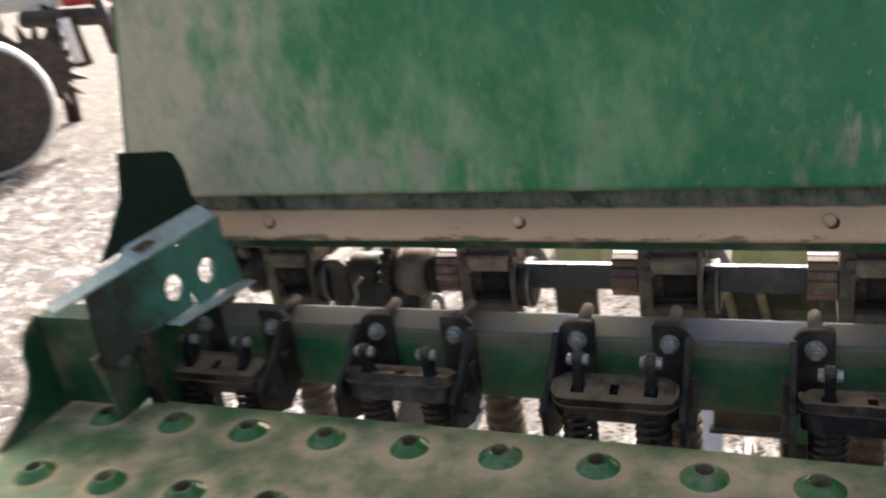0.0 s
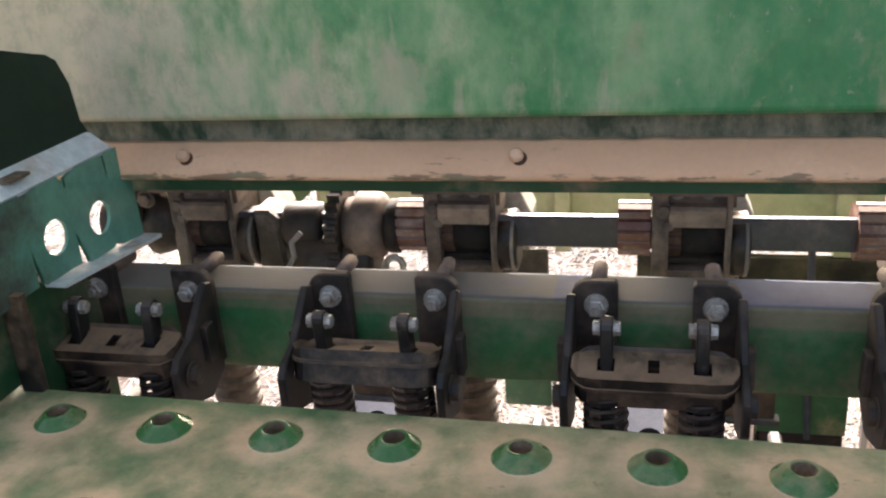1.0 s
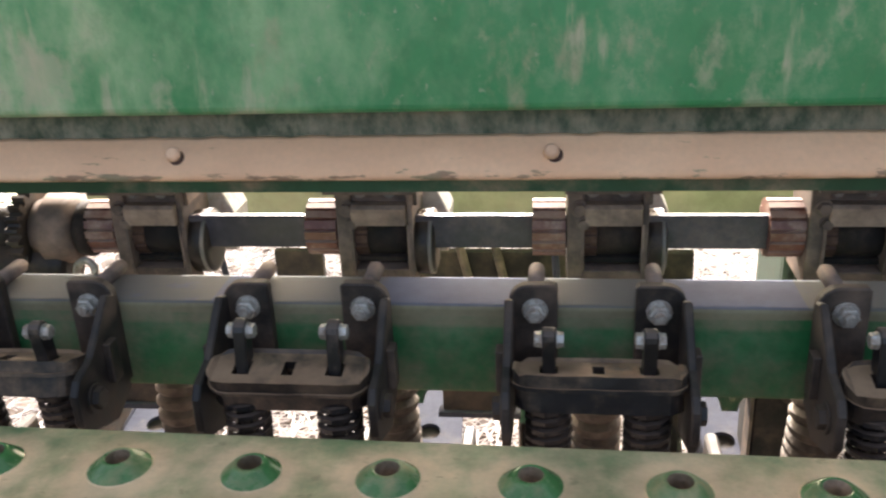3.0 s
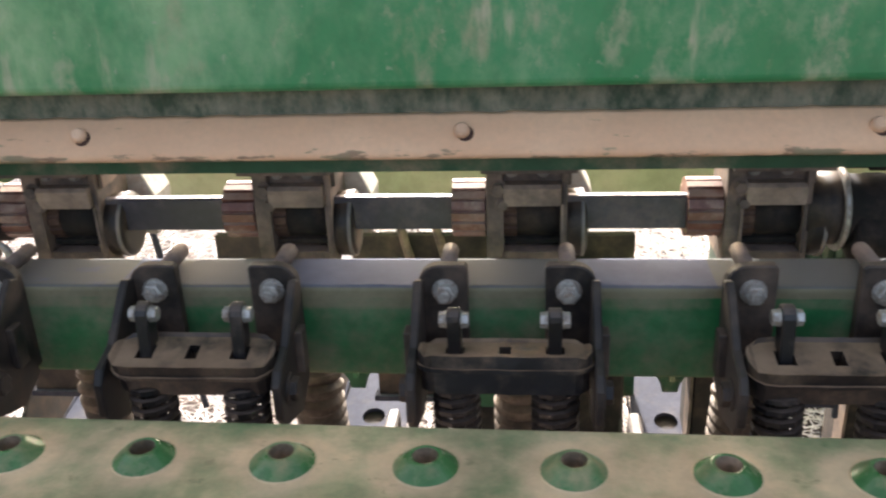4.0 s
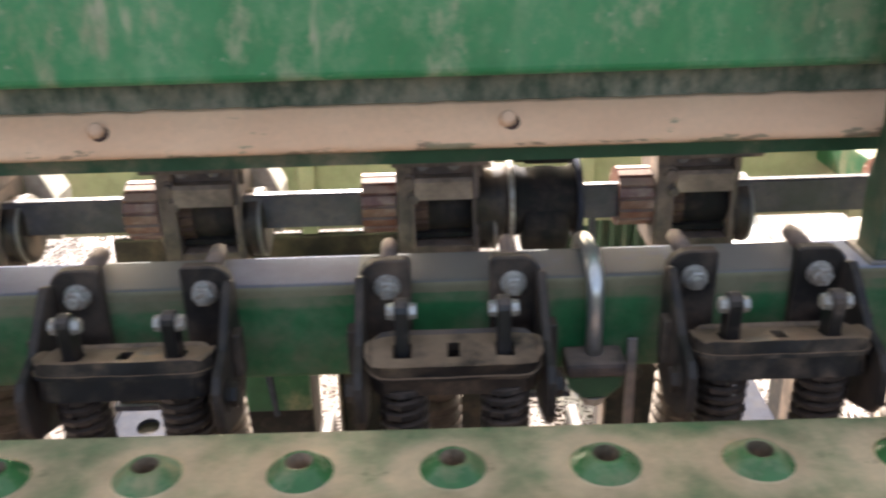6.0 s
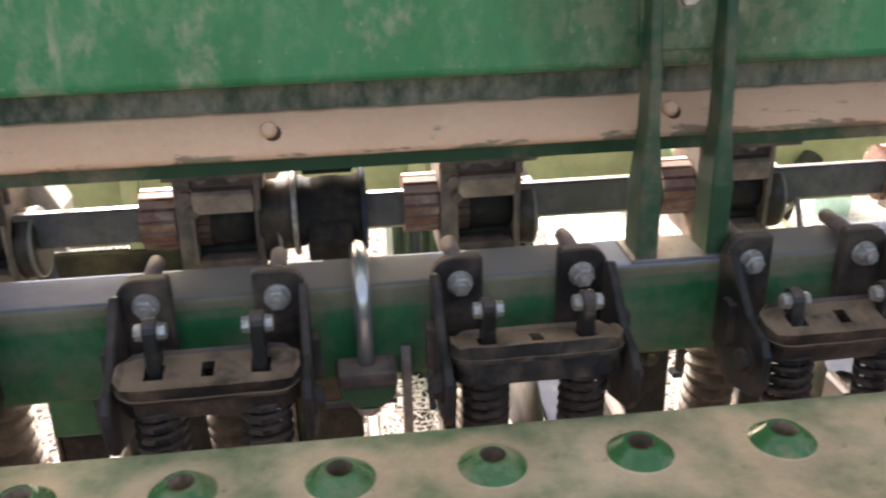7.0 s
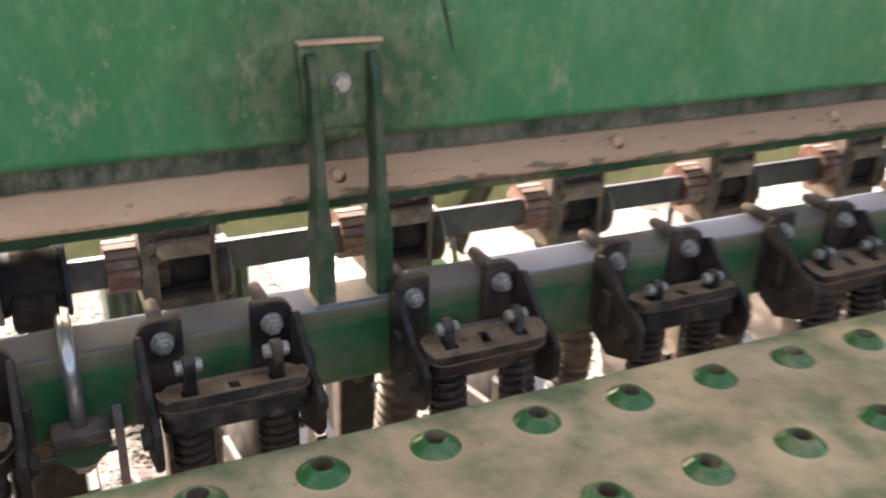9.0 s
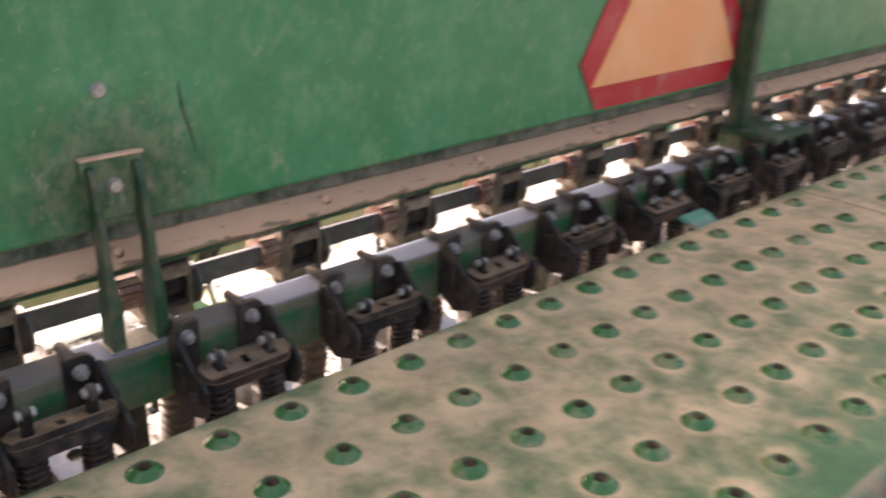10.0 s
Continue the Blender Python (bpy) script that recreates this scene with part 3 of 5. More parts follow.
# ---- seed meters on their shaft ----
def build_meter():
    t = thing("seed_meter", "brown dusty cast seed meter bolted under the hopper", "seed meter", "seed meters under the hopper")
    x0, x1, y0, y1 = -0.018, 0.041, 0.118, 0.172
    def piece(name, *a, r=0.0012, mat=M_CAST, label=""):
        part(name, made(box, *a, r), mat, t, label)
    piece("top_flange", x0 - 0.002, x1 + 0.007, 0.092, y1, 0.7475, 0.7575)
    piece("neck", x0 + 0.006, x1 + 0.004, 0.124, y1 - 0.002, 0.728, 0.7475, mat=M_CAST)
    part("nose", made(prism, [(0.1150, 0.7315), (0.1125, 0.7290), (0.1145, 0.7150), (0.128, 0.7150), (0.128, 0.7320)], "x", x0 + 0.0128, x1 - 0.0038, 0.001), M_NOSE, t, "dusty pale nose over the outlet")
    # pale wedge added to show the bright white patch beside the meter
    part("cheek", made(prism, [(x1 - 0.030, 0.7280), (x1 + 0.011, 0.7280), (x1 + 0.022, 0.7040), (x1 + 0.020, 0.6700), (x1 - 0.030, 0.6700)], "y", 0.1735, 0.2080, 0.001), M_CHEEK, t, "added pale wedge behind the meter, standing for a bright patch")
    piece("side_wall", x0, x0 + 0.0125, y0, y1, 0.664, 0.7475, r=0.002)
    piece("side_wall", x1 - 0.0035, x1 + 0.001, y0, y1, 0.664, 0.7475, r=0.001)
    piece("sill", x0 + 0.0125, x1 - 0.0035, y0 + 0.001, y1, 0.664, 0.6770)
    # back wall, drum and chute carry the outlet's inner shade as a near-black colour
    piece("back_wall", x0 + 0.0125, x1 - 0.0035, 0.168, y1 - 0.001, 0.6780, 0.728, mat=M_NEAR_BLACK)
    part("feed_wheel", made(lambda bm: tube(bm, [(x0 + 0.0228, 0.1405, 0.701), (x1 - 0.0035, 0.1405, 0.701)], 0.0180, 20)), M_NEAR_BLACK, t, "drum inside the outlet, near-black for the recess's shade")
    bm = bmesh.new()
    prof = []
    for i in range(12):
        a = 2 * math.pi * i / 12
        for da, r in ((-0.16, 0.0195), (0.12, 0.0195), (0.20, 0.0180), (0.30, 0.0180)):
            prof.append((0.141 + r * math.cos(a + da), 0.701 + r * math.sin(a + da)))
    prism(bm, prof, "x", x0 + 0.0125, x0 + 0.0225)
    part("fluted_wheel", bm, M_RUST, t, "reddish brown flutes inside the outlet")
    piece("outlet_rim", x0 + 0.0105, x0 + 0.0128, y0 - 0.0014, y0, 0.6765, 0.7150, r=0.0)
    piece("outlet_rim", x1 - 0.0040, x1 - 0.0020, y0 - 0.0014, y0, 0.6765, 0.7150, r=0.0)
    part("chute", made(prism, [(0.128, 0.684), (0.128, 0.680), (0.168, 0.680), (0.168, 0.695)], "x", x0 + 0.0128, x1 - 0.0037), M_NEAR_BLACK, t, "dark sloping chute")
    # fluted roll beside the housing
    bm = bmesh.new()
    prof = []
    for i in range(16):
        a = 2 * math.pi * i / 16
        for da, r in ((-0.15, 0.0225), (0.12, 0.0225), (0.18, 0.0195), (0.22, 0.0195)):
            prof.append((0.140 + r * math.cos(a + da), 0.705 + r * math.sin(a + da)))
    prism(bm, prof, "x", -0.044, -0.019)
    part("fluted_roll", bm, M_FLUTE, t, "brown fluted feed roll")
    bm = bmesh.new()
    tube(bm, [(0.042, 0.142, 0.692), (0.053, 0.142, 0.692), (0.0555, 0.142, 0.692), (0.057, 0.142, 0.692)], [0.0255, 0.0260, 0.0250, 0.021], 24)
    hub = part("hub", bm, M_STEEL, t, "dark steel hub ring")
    # pale ring paints the sun's white line onto the hub's edge
    part("rim", made(lambda bm: tube(bm, [(0.0525, 0.142, 0.692), (0.0552, 0.142, 0.692)], [0.0265, 0.0262], 28)), M_GREY, hub, "pale rim drawn for the hub's sunlit edge")
    for x in (0.001, 0.024):
        part("bolt", made(hex_bolt, (x, 0.124, 0.7395), (0, -1, 0), 0.0042, 0.004, 1.2), M_GREY, t, "dull grey bolt")
    part("bolt", made(hex_bolt, (-0.009, 0.118, 0.728), (0, -1, 0), 0.005, 0.005), M_CAST, t)
    part("bolt", made(hex_bolt, (-0.006, 0.118, 0.716), (0, -1, 0), 0.004, 0.004), M_CAST, t)
    return t


def build_hose(i):
    """A corrugated seed hose below the meter of row i, drawn aside on its way down."""
    t = thing("seed_hose", "brown dusty corrugated rubber seed hose below a seed meter", "hose", "seed hoses below the meters")
    dx = {0: 0.0, 1: 0.036, 2: 0.030, 3: 0.006, 4: -0.012, 5: -0.004, 6: -0.002, 7: 0.006}.get(i, 0.030 if i % 3 else -0.008)
    top = 0.012 + METER_DX.get(i, 0.0)
    pts, rad = [], []
    n = 144
    for k in range(n + 1):
        f = k / n
        z = 0.664 - 0.55 * f
        g = min(1.0, f / 0.22)
        g = g * g * (3 - 2 * g)
        pts.append((top + (dx - top) * g, 0.150 - 0.030 * g + 0.12 * max(0.0, f - 0.22), z))
        rad.append((0.0172, 0.0214, 0.0214)[k % 3])
    bm = made(tube, pts, rad, 24)
    for f in bm.faces:
        f.smooth = False
    part("corrugated_tube", bm, M_HOSE, t)
    part("collar", made(tube, [(top, 0.150, 0.668), (top, 0.150, 0.652)], [0.0245, 0.0235], 14), M_CAST, t, "collar at the hose's top")
    t.location.x = row_x(i)


def build_meters():
    t = build_meter()
    t.location.x = row_x(0) + METER_DX[0]
    for i in range(1, ROWS_N):
        copy_thing(t, pose(row_x(i) + METER_DX.get(i, 0.0), 0, 0))
    for i in range(ROWS_N):
        build_hose(i)
    s = thing("feed_shaft", "dark worn square steel shaft through the seed meters", "shaft")
    part("bar", made(prism, [(0.128, 0.692), (0.128, 0.7165), (0.1295, 0.718), (0.1350, 0.718), (0.152, 0.7045), (0.152, 0.692)], "x", X0 + 0.03, X1 - 0.03), M_SHAFT, s)
    for x in (X0 + 0.026, X1 - 0.026):
        part("end_collar", made(lambda bm: tube(bm, [(x - 0.006, 0.140, 0.705), (x + 0.006, 0.140, 0.705)], 0.021, 20)), M_STEEL, s)


def build_pulley():
    t = thing("idler_pulley", "dark flanged steel pulley with bright rims on the feed shaft", "pulley")
    xa, xb, y, z = 0.241, 0.287, 0.140, 0.704
    for x, w in ((xa, -0.004), (xb, 0.004)):
        bm = bmesh.new()
        tube(bm, [(x, y, z), (x + w * 0.5, y, z), (x + w, y, z)], [0.0315, 0.0330, 0.0315], 32)
        part("flange", bm, M_PRIMER if w > 0 else M_ZINC, t, "thin bright flange")
    bm = bmesh.new()
    tube(bm, [(xa, y, z), (xa + 0.004, y, z), (xa + 0.006, y, z), (xa + 0.016, y, z), (xa + 0.018, y, z), (xb - 0.016, y, z), (xb - 0.014, y, z), (xb - 0.005, y, z), (xb, y, z)], [0.0270, 0.0265, 0.0245, 0.0245, 0.0252, 0.0252, 0.0245, 0.0245, 0.0265], 28)
    part("drum", bm, M_NEAR_BLACK, t)
    part("lower_guard", made(tube, [(xa + 0.006, 0.130, 0.687), (xa + 0.009, 0.130, 0.687), (xb - 0.009, 0.130, 0.687), (xb - 0.006, 0.130, 0.687)], [0.017, 0.0225, 0.0225, 0.017], 24), M_NEAR_BLACK, t, "dark round guard below the drum")
    part("guard", made(prism, [(0.106, 0.7430), (0.110, 0.7555), (0.186, 0.7555), (0.186, 0.7200), (0.181, 0.7200), (0.181, 0.7480), (0.112, 0.7480)], "x", xa + 0.005, xb - 0.005, 0.001), M_NEAR_BLACK, t, "bent black guard over the drum")
    part("boss", made(lambda bm: tube(bm, [(0.2135, y, z), (0.226, y, z), (0.229, y, z), (0.238, y, z)], [0.0245, 0.0245, 0.028, 0.028], 24)), M_STEEL, t, "worn steel boss")


def build_sprocket():
    t = thing("drive_sprocket", "black toothed drive sprocket beside a dusty cast hub", "sprocket")
    y, z = 0.138, 0.704
    bm = bmesh.new()
    prof = []
    for i in range(22):
        a = 2 * math.pi * i / 22
        for da, r in ((-0.10, 0.031), (-0.04, 0.036), (0.04, 0.036), (0.10, 0.031)):
            prof.append((y + r * math.cos(a + da), z + r * math.sin(a + da)))
    prism(bm, prof, "x", -0.461, -0.450)
    part("toothed_wheel", bm, M_STEEL, t)
    bm = bmesh.new()
    tube(bm, [(-0.449, y, z), (-0.443, y, z), (-0.438, y, z), (-0.421, y, z), (-0.417, y, z), (-0.414, y, z)], [0.024, 0.025, 0.0305, 0.0290, 0.0265, 0.020], 24)
    part("hub", bm, M_CAST, t, "pale dusty cast hub")
    bm = bmesh.new()
    tube(bm, [(-0.4135, y, z), (-0.4110, y, z), (-0.4040, y, z), (-0.4015, y, z)], [0.020, 0.0235, 0.0235, 0.020], 24)
    part("chain_ring", bm, M_NEAR_BLACK, t)
    bm = made(tube, [(-0.495, 0.130, 0.671), (-0.491, 0.130, 0.671), (-0.462, 0.130, 0.671), (-0.455, 0.132, 0.673), (-0.428, 0.132, 0.673), (-0.424, 0.132, 0.673)], [0.020, 0.0255, 0.0265, 0.0225, 0.0220, 0.016], 24)
    part("chain_case", bm, M_STEEL, t, "dusty black casting under the sprocket")
    part("hub_block", made(prism, [(-0.5295, 0.7220), (-0.5160, 0.7220), (-0.5070, 0.7140), (-0.5065, 0.6980), (-0.5030, 0.6640), (-0.5295, 0.6600)], "y", 0.1200, 0.1600, 0.003), M_HOSE, t, "worn grey-brown cast block")
    part("tension_eye", made(lambda bm: tube(bm, [(-0.404 + 0.008 * math.cos(a), 0.112 + 0.002 * math.sin(a), 0.676 + 0.009 * math.sin(a)) for a in [2 * math.pi * i / 14 for i in range(15)]], 0.0032, 8)), M_ZINC, t, "small bright eye")
    part("collar", made(tube, [(-0.506, y, z), (-0.502, y, z), (-0.474, y, z), (-0.470, y, z)], [0.017, 0.020, 0.020, 0.016], 20), M_BLACK, t, "dark shaft collar")
    part("wire_clip", made(tube, [(-0.482, 0.108, 0.708), (-0.490, 0.104, 0.700), (-0.488, 0.102, 0.688), (-0.496, 0.100, 0.676), (-0.489, 0.102, 0.664)], 0.0026, 8), M_GREY, t, "thin bent wire")
    # hanger that carries the shaft at the hopper's end
    b = thing("shaft_bearing", "dusty dark cast shaft bearing hung under the hopper's end", "bearing")
    part("plate", made(prism, [(0.104, 0.7568), (0.104, 0.7300), (0.116, 0.7000), (0.130, 0.6780), (0.155, 0.6780), (0.168, 0.7000), (0.168, 0.7568)], "x", -0.640, -0.632, 0.001), M_STEEL, b)
    part("foot", made(box, -0.652, -0.600, 0.096, 0.172, 0.7470, 0.7568, 0.0015), M_STEEL, b)
    part("housing", made(tube, [(-0.631, 0.14, 0.704), (-0.622, 0.14, 0.704), (-0.604, 0.14, 0.704)], [0.030, 0.028, 0.022], 20), M_STEEL, b)
    part("bolt", made(hex_bolt, (-0.618, 0.104, 0.738), (0, -1, 0), 0.006, 0.006), M_CAST, b)


# ---- tool bar ----
BAR = (0.012, 0.060, 0.632, 0.6985)


def build_bar():
    t = thing("tool_bar", "green square steel tool bar with a dusty top", "tool bar")
    y0, y1, z0, z1 = BAR
    r = 0.0035
    prof = arc(y0 + r, z1 - r, r, 180, 90, 4) + arc(y1 - r, z1 - r, r, 90, 0, 4) + arc(y1 - r, z0 + r, r, 0, -90, 4) + arc(y0 + r, z0 + r, r, -90, -180, 4)
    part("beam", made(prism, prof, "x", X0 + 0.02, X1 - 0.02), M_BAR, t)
    for x in (X0 + 0.018, X1 - 0.018):
        part("end_cap", made(lambda bm: box(bm, x - 0.002, x + 0.002, y0 - 0.003, y1 + 0.003, z0 - 0.003, z1 + 0.003, 0.001)), M_GREEN_DARK, t)


# ---- row brackets ----
def slab(bm, xs, ys, holes, z0, z1, cut=0.0):
    """A slab on a grid of xs and ys, open at the cells in holes, with its outer corners cut off."""
    h = (ys[-1] - ys[0]) / 2
    yc, xr = (ys[0] + ys[-1]) / 2, max(xs) - cut
    def y_at(i, j):
        d = max(0.0, abs(xs[i]) - xr) / cut if cut else 0.0
        return yc + (ys[j] - yc) * math.sqrt(max(0.10, 1.0 - 0.90 * d * d))
    g = [[[bm.verts.new((x, y_at(i, j), z)) for j in range(len(ys))] for i, x in enumerate(xs)] for z in (z0, z1)]
    def solid(i, j):
        return 0 <= i < len(xs) - 1 and 0 <= j < len(ys) - 1 and (i, j) not in holes
    fs = []
    for i in range(len(xs) - 1):
        for j in range(len(ys) - 1):
            if not solid(i, j):
                continue
            c = [(i, j), (i + 1, j), (i + 1, j + 1), (i, j + 1)]
            fs.append(bm.faces.new([g[1][a][b] for a, b in c]))
            fs.append(bm.faces.new([g[0][a][b] for a, b in c[::-1]]))
            for (a, b), (di, dj) in zip(zip(c, c[1:] + c[:1]), ((0, -1), (1, 0), (0, 1), (-1, 0))):
                if not solid(i + di, j + dj):
                    fs.append(bm.faces.new((g[0][a[0]][a[1]], g[0][b[0]][b[1]], g[1][b[0]][b[1]], g[1][a[0]][a[1]])))
    bmesh.ops.recalc_face_normals(bm, faces=fs)


def build_bracket(tilt, x, drop):
    """tilt: degrees by which the cast block leans down towards the rear; drop: how far the spring rods are drawn down."""
    t = thing("row_bracket", "black steel row bracket with two springs on the tool bar", "bracket", "row brackets along the tool bar")
    for s in (-1, 1):
        bm = bmesh.new()
        xa, xb = 0.0245, 0.056
        prof = [(xa, 0.640), (xa, 0.715), (xa + 0.002, 0.717)] + arc(xb - 0.013, 0.704, 0.013, 88, 0, 6) + [(xb, 0.640)]
        prism(bm, [(s * a, z) for a, z in prof], "y", 0.004, 0.0125, 0.001)
        part("clamp_plate", bm, M_STEEL, t)
        bm = bmesh.new()
        prof = [(0.004, 0.708), (-0.005, 0.711), (-0.012, 0.706), (-0.038, 0.682), (-0.058, 0.676), (-0.064, 0.668), (-0.064, 0.646), (-0.056, 0.636), (-0.020, 0.624), (0.004, 0.636)]
        prism(bm, prof, "x", s * 0.0525, s * 0.058, 0.001)
        web = part("side_plate", bm, M_BLACK, t)
        part("pivot_bolt", made(hex_bolt, (s * 0.058, -0.044, 0.656), (s, 0, 0), 0.0075, 0.006), M_STEEL, web)
        part("lug", made(lambda bm: box(bm, s * 0.0605 - 0.0028, s * 0.0605 + 0.0028, -0.024, -0.012, 0.655, 0.684, 0.0012)), M_STEEL, web)
        bm = bmesh.new()
        hex_bolt(bm, (s * 0.039, 0.004, 0.700), (0, -1, 0), 0.0068, 0.008, 1.22)
        tube(bm, [(s * 0.039, -0.003, 0.700), (s * 0.039, -0.0075, 0.700)], [0.0038, 0.0034], 10)
        part("bolt", bm, M_ZINC, t, "bright bolt head")
        part("stud", made(lambda bm: tube(bm, [(s * 0.039, 0.0125, 0.7065), (s * 0.039, 0.0540, 0.7065), (s * 0.039, 0.0570, 0.7065)], [0.0056, 0.0056, 0.0042], 10)), M_CAST, t, "dusty stud over the bar")
        bm = bmesh.new()
        lean = math.tan(radians(tilt * 0.45))
        def at(z, y):
            return (y + (z - 0.675) * lean, z)
        prof = [at(0.45, -0.047), at(0.703 - drop, -0.047)] + [at(zz, yy) for yy, zz in arc(-0.0405, 0.705 - drop, 0.0065, 180, 0, 6)] + [at(0.45, -0.034)]
        prism(bm, prof, "x", s * 0.0295 - 0.0040, s * 0.0295 + 0.0040, 0.0008)
        rod = part("spring_rod", bm, M_SPRING, t)
        for d in (-1, 1):
            part("nut", made(hex_bolt, (s * 0.0295 + d * 0.0042, at(0.704 - drop, -0.041)[0], 0.704 - drop), (d, 0, 0), 0.0048, 0.0046, 1.12), M_ZINC, rod, "bright nut")
        bm = bmesh.new()
        coil(bm, s * 0.030, -0.041, 0.44, 0.660, 0.0128, 0.0026, 31, 5, 11)
        for v in bm.verts:
            v.co.y += (v.co.z - 0.675) * lean
        part("spring", bm, M_SPRING, t, "black coil spring")
    bm = bmesh.new()
    half = [0.0036, 0.0140, 0.0243, 0.0352, 0.0425, 0.0470, 0.0500, 0.0515]
    xs = [-a for a in half[::-1]] + half
    ys = [-0.0585, -0.0562, -0.0485, -0.0365, -0.0287, -0.0265]
    slots = {(4, 2), (7, 2), (10, 2)}
    for name, k, yy, z0, z1 in (("pivot_block", 0.97, [-0.0570, -0.0550, -0.0485, -0.0365, -0.0300, -0.0280], 0.6600, 0.6737), ("ridge", 1.015, [-0.0597, -0.0570, -0.0485, -0.0365, -0.0285, -0.0255], 0.6738, 0.6762), ("cap", 1.0, ys, 0.6763, 0.6840)):
        bm = bmesh.new()
        slab(bm, [k * a for a in xs], yy, slots, z0, z1, 0.015)
        for v in bm.verts:
            if v.co.z > 0.683 and abs(v.co.y + 0.0425) < 0.0145 and abs(v.co.x) < 0.048:
                v.co.z -= 0.0020      # a shallow dish inside a rim
            v.co.z += 0.0006 * noise.noise((v.co.x * 55 + tilt, v.co.y * 70, 0))
            v.co.y += 0.0006 * noise.noise((v.co.x * 60 + tilt, 7, v.co.z * 50))
        bmesh.ops.rotate(bm, verts=bm.verts, cent=(0, -0.040, 0.672), matrix=Matrix.Rotation(radians(tilt), 3, "X"))
        part(name, bm, M_BLOCK, t, "dust-covered cast cap with three slots" if name == "cap" else "")
    t.location.x = x
    return t


def build_brackets():
    kinds = {}
    for i in range(ROWS_N):
        key = ((-15 if i == 1 else -9) if i % 2 else 13, 0.0 if i < 6 else 0.012)
        if key in kinds:
            copy_thing(kinds[key], pose(row_x(i), 0, 0))
        else:
            kinds[key] = build_bracket(key[0], row_x(i), key[1])


def build_u_bolt():
    t = thing("u_bolt", "pale worn u-bolt over the tool bar with a cast plate", "u-bolt")
    x = 0.281
    pts = [(x, 0.070, 0.640), (x, 0.070, 0.690)] + [(x, 0.0365 + 0.0335 * math.cos(radians(a)), 0.690 + 0.020 * math.sin(radians(a))) for a in range(15, 166, 25)] + [(x, 0.003, 0.690), (x, 0.001, 0.648)]
    part("rod", made(tube, pts, 0.0055, 12), M_BRIGHT, t)
    part("plate", made(box, x - 0.019, x + 0.019, -0.014, 0.0112, 0.6400, 0.6500, 0.003), M_CAST, t, "dusty cast plate")
    part("clamp", made(prism, [(x - 0.019, 0.6398), (x - 0.017, 0.630), (x - 0.008, 0.622), (x + 0.008, 0.622), (x + 0.017, 0.630), (x + 0.019, 0.6398)], "y", -0.010, 0.0110, 0.002), M_GREEN_DARK, t, "green cast clamp below the plate")
    part("nut", made(hex_bolt, (x, 0.001, 0.6218), (0, 0, -1), 0.008, 0.008), M_ZINC, t)
    part("back_plate", made(box, x - 0.019, x + 0.019, 0.061, 0.085, 0.6260, 0.6400, 0.003), M_CAST, t)
    part("strap", made(box, x + 0.0225, x + 0.0290, 0.0045, 0.0075, 0.46, 0.657, 0.001), M_GREY, t, "thin pale flat strap")


def build_link_rod():
    t = thing("link_rod", "thin pale steel rod running forward from the tool bar", "rod")
    part("rod", made(tube, [(0.598, 0.061, 0.690), (0.608, 0.090, 0.706), (0.783, 0.466, 0.519), (0.800, 0.545, 0.520)], 0.0022, 8), M_GREY, t)
    s = thing("frame_strut", "dark steel strut standing against the frame beam", "strut")
    part("bar", made(tube, [(0.880, 0.545, 0.580), (0.838, 0.520, 0.545), (0.798, 0.480, 0.500), (0.760, 0.400, 0.0)], 0.015, 10), M_NEAR_BLACK, s)


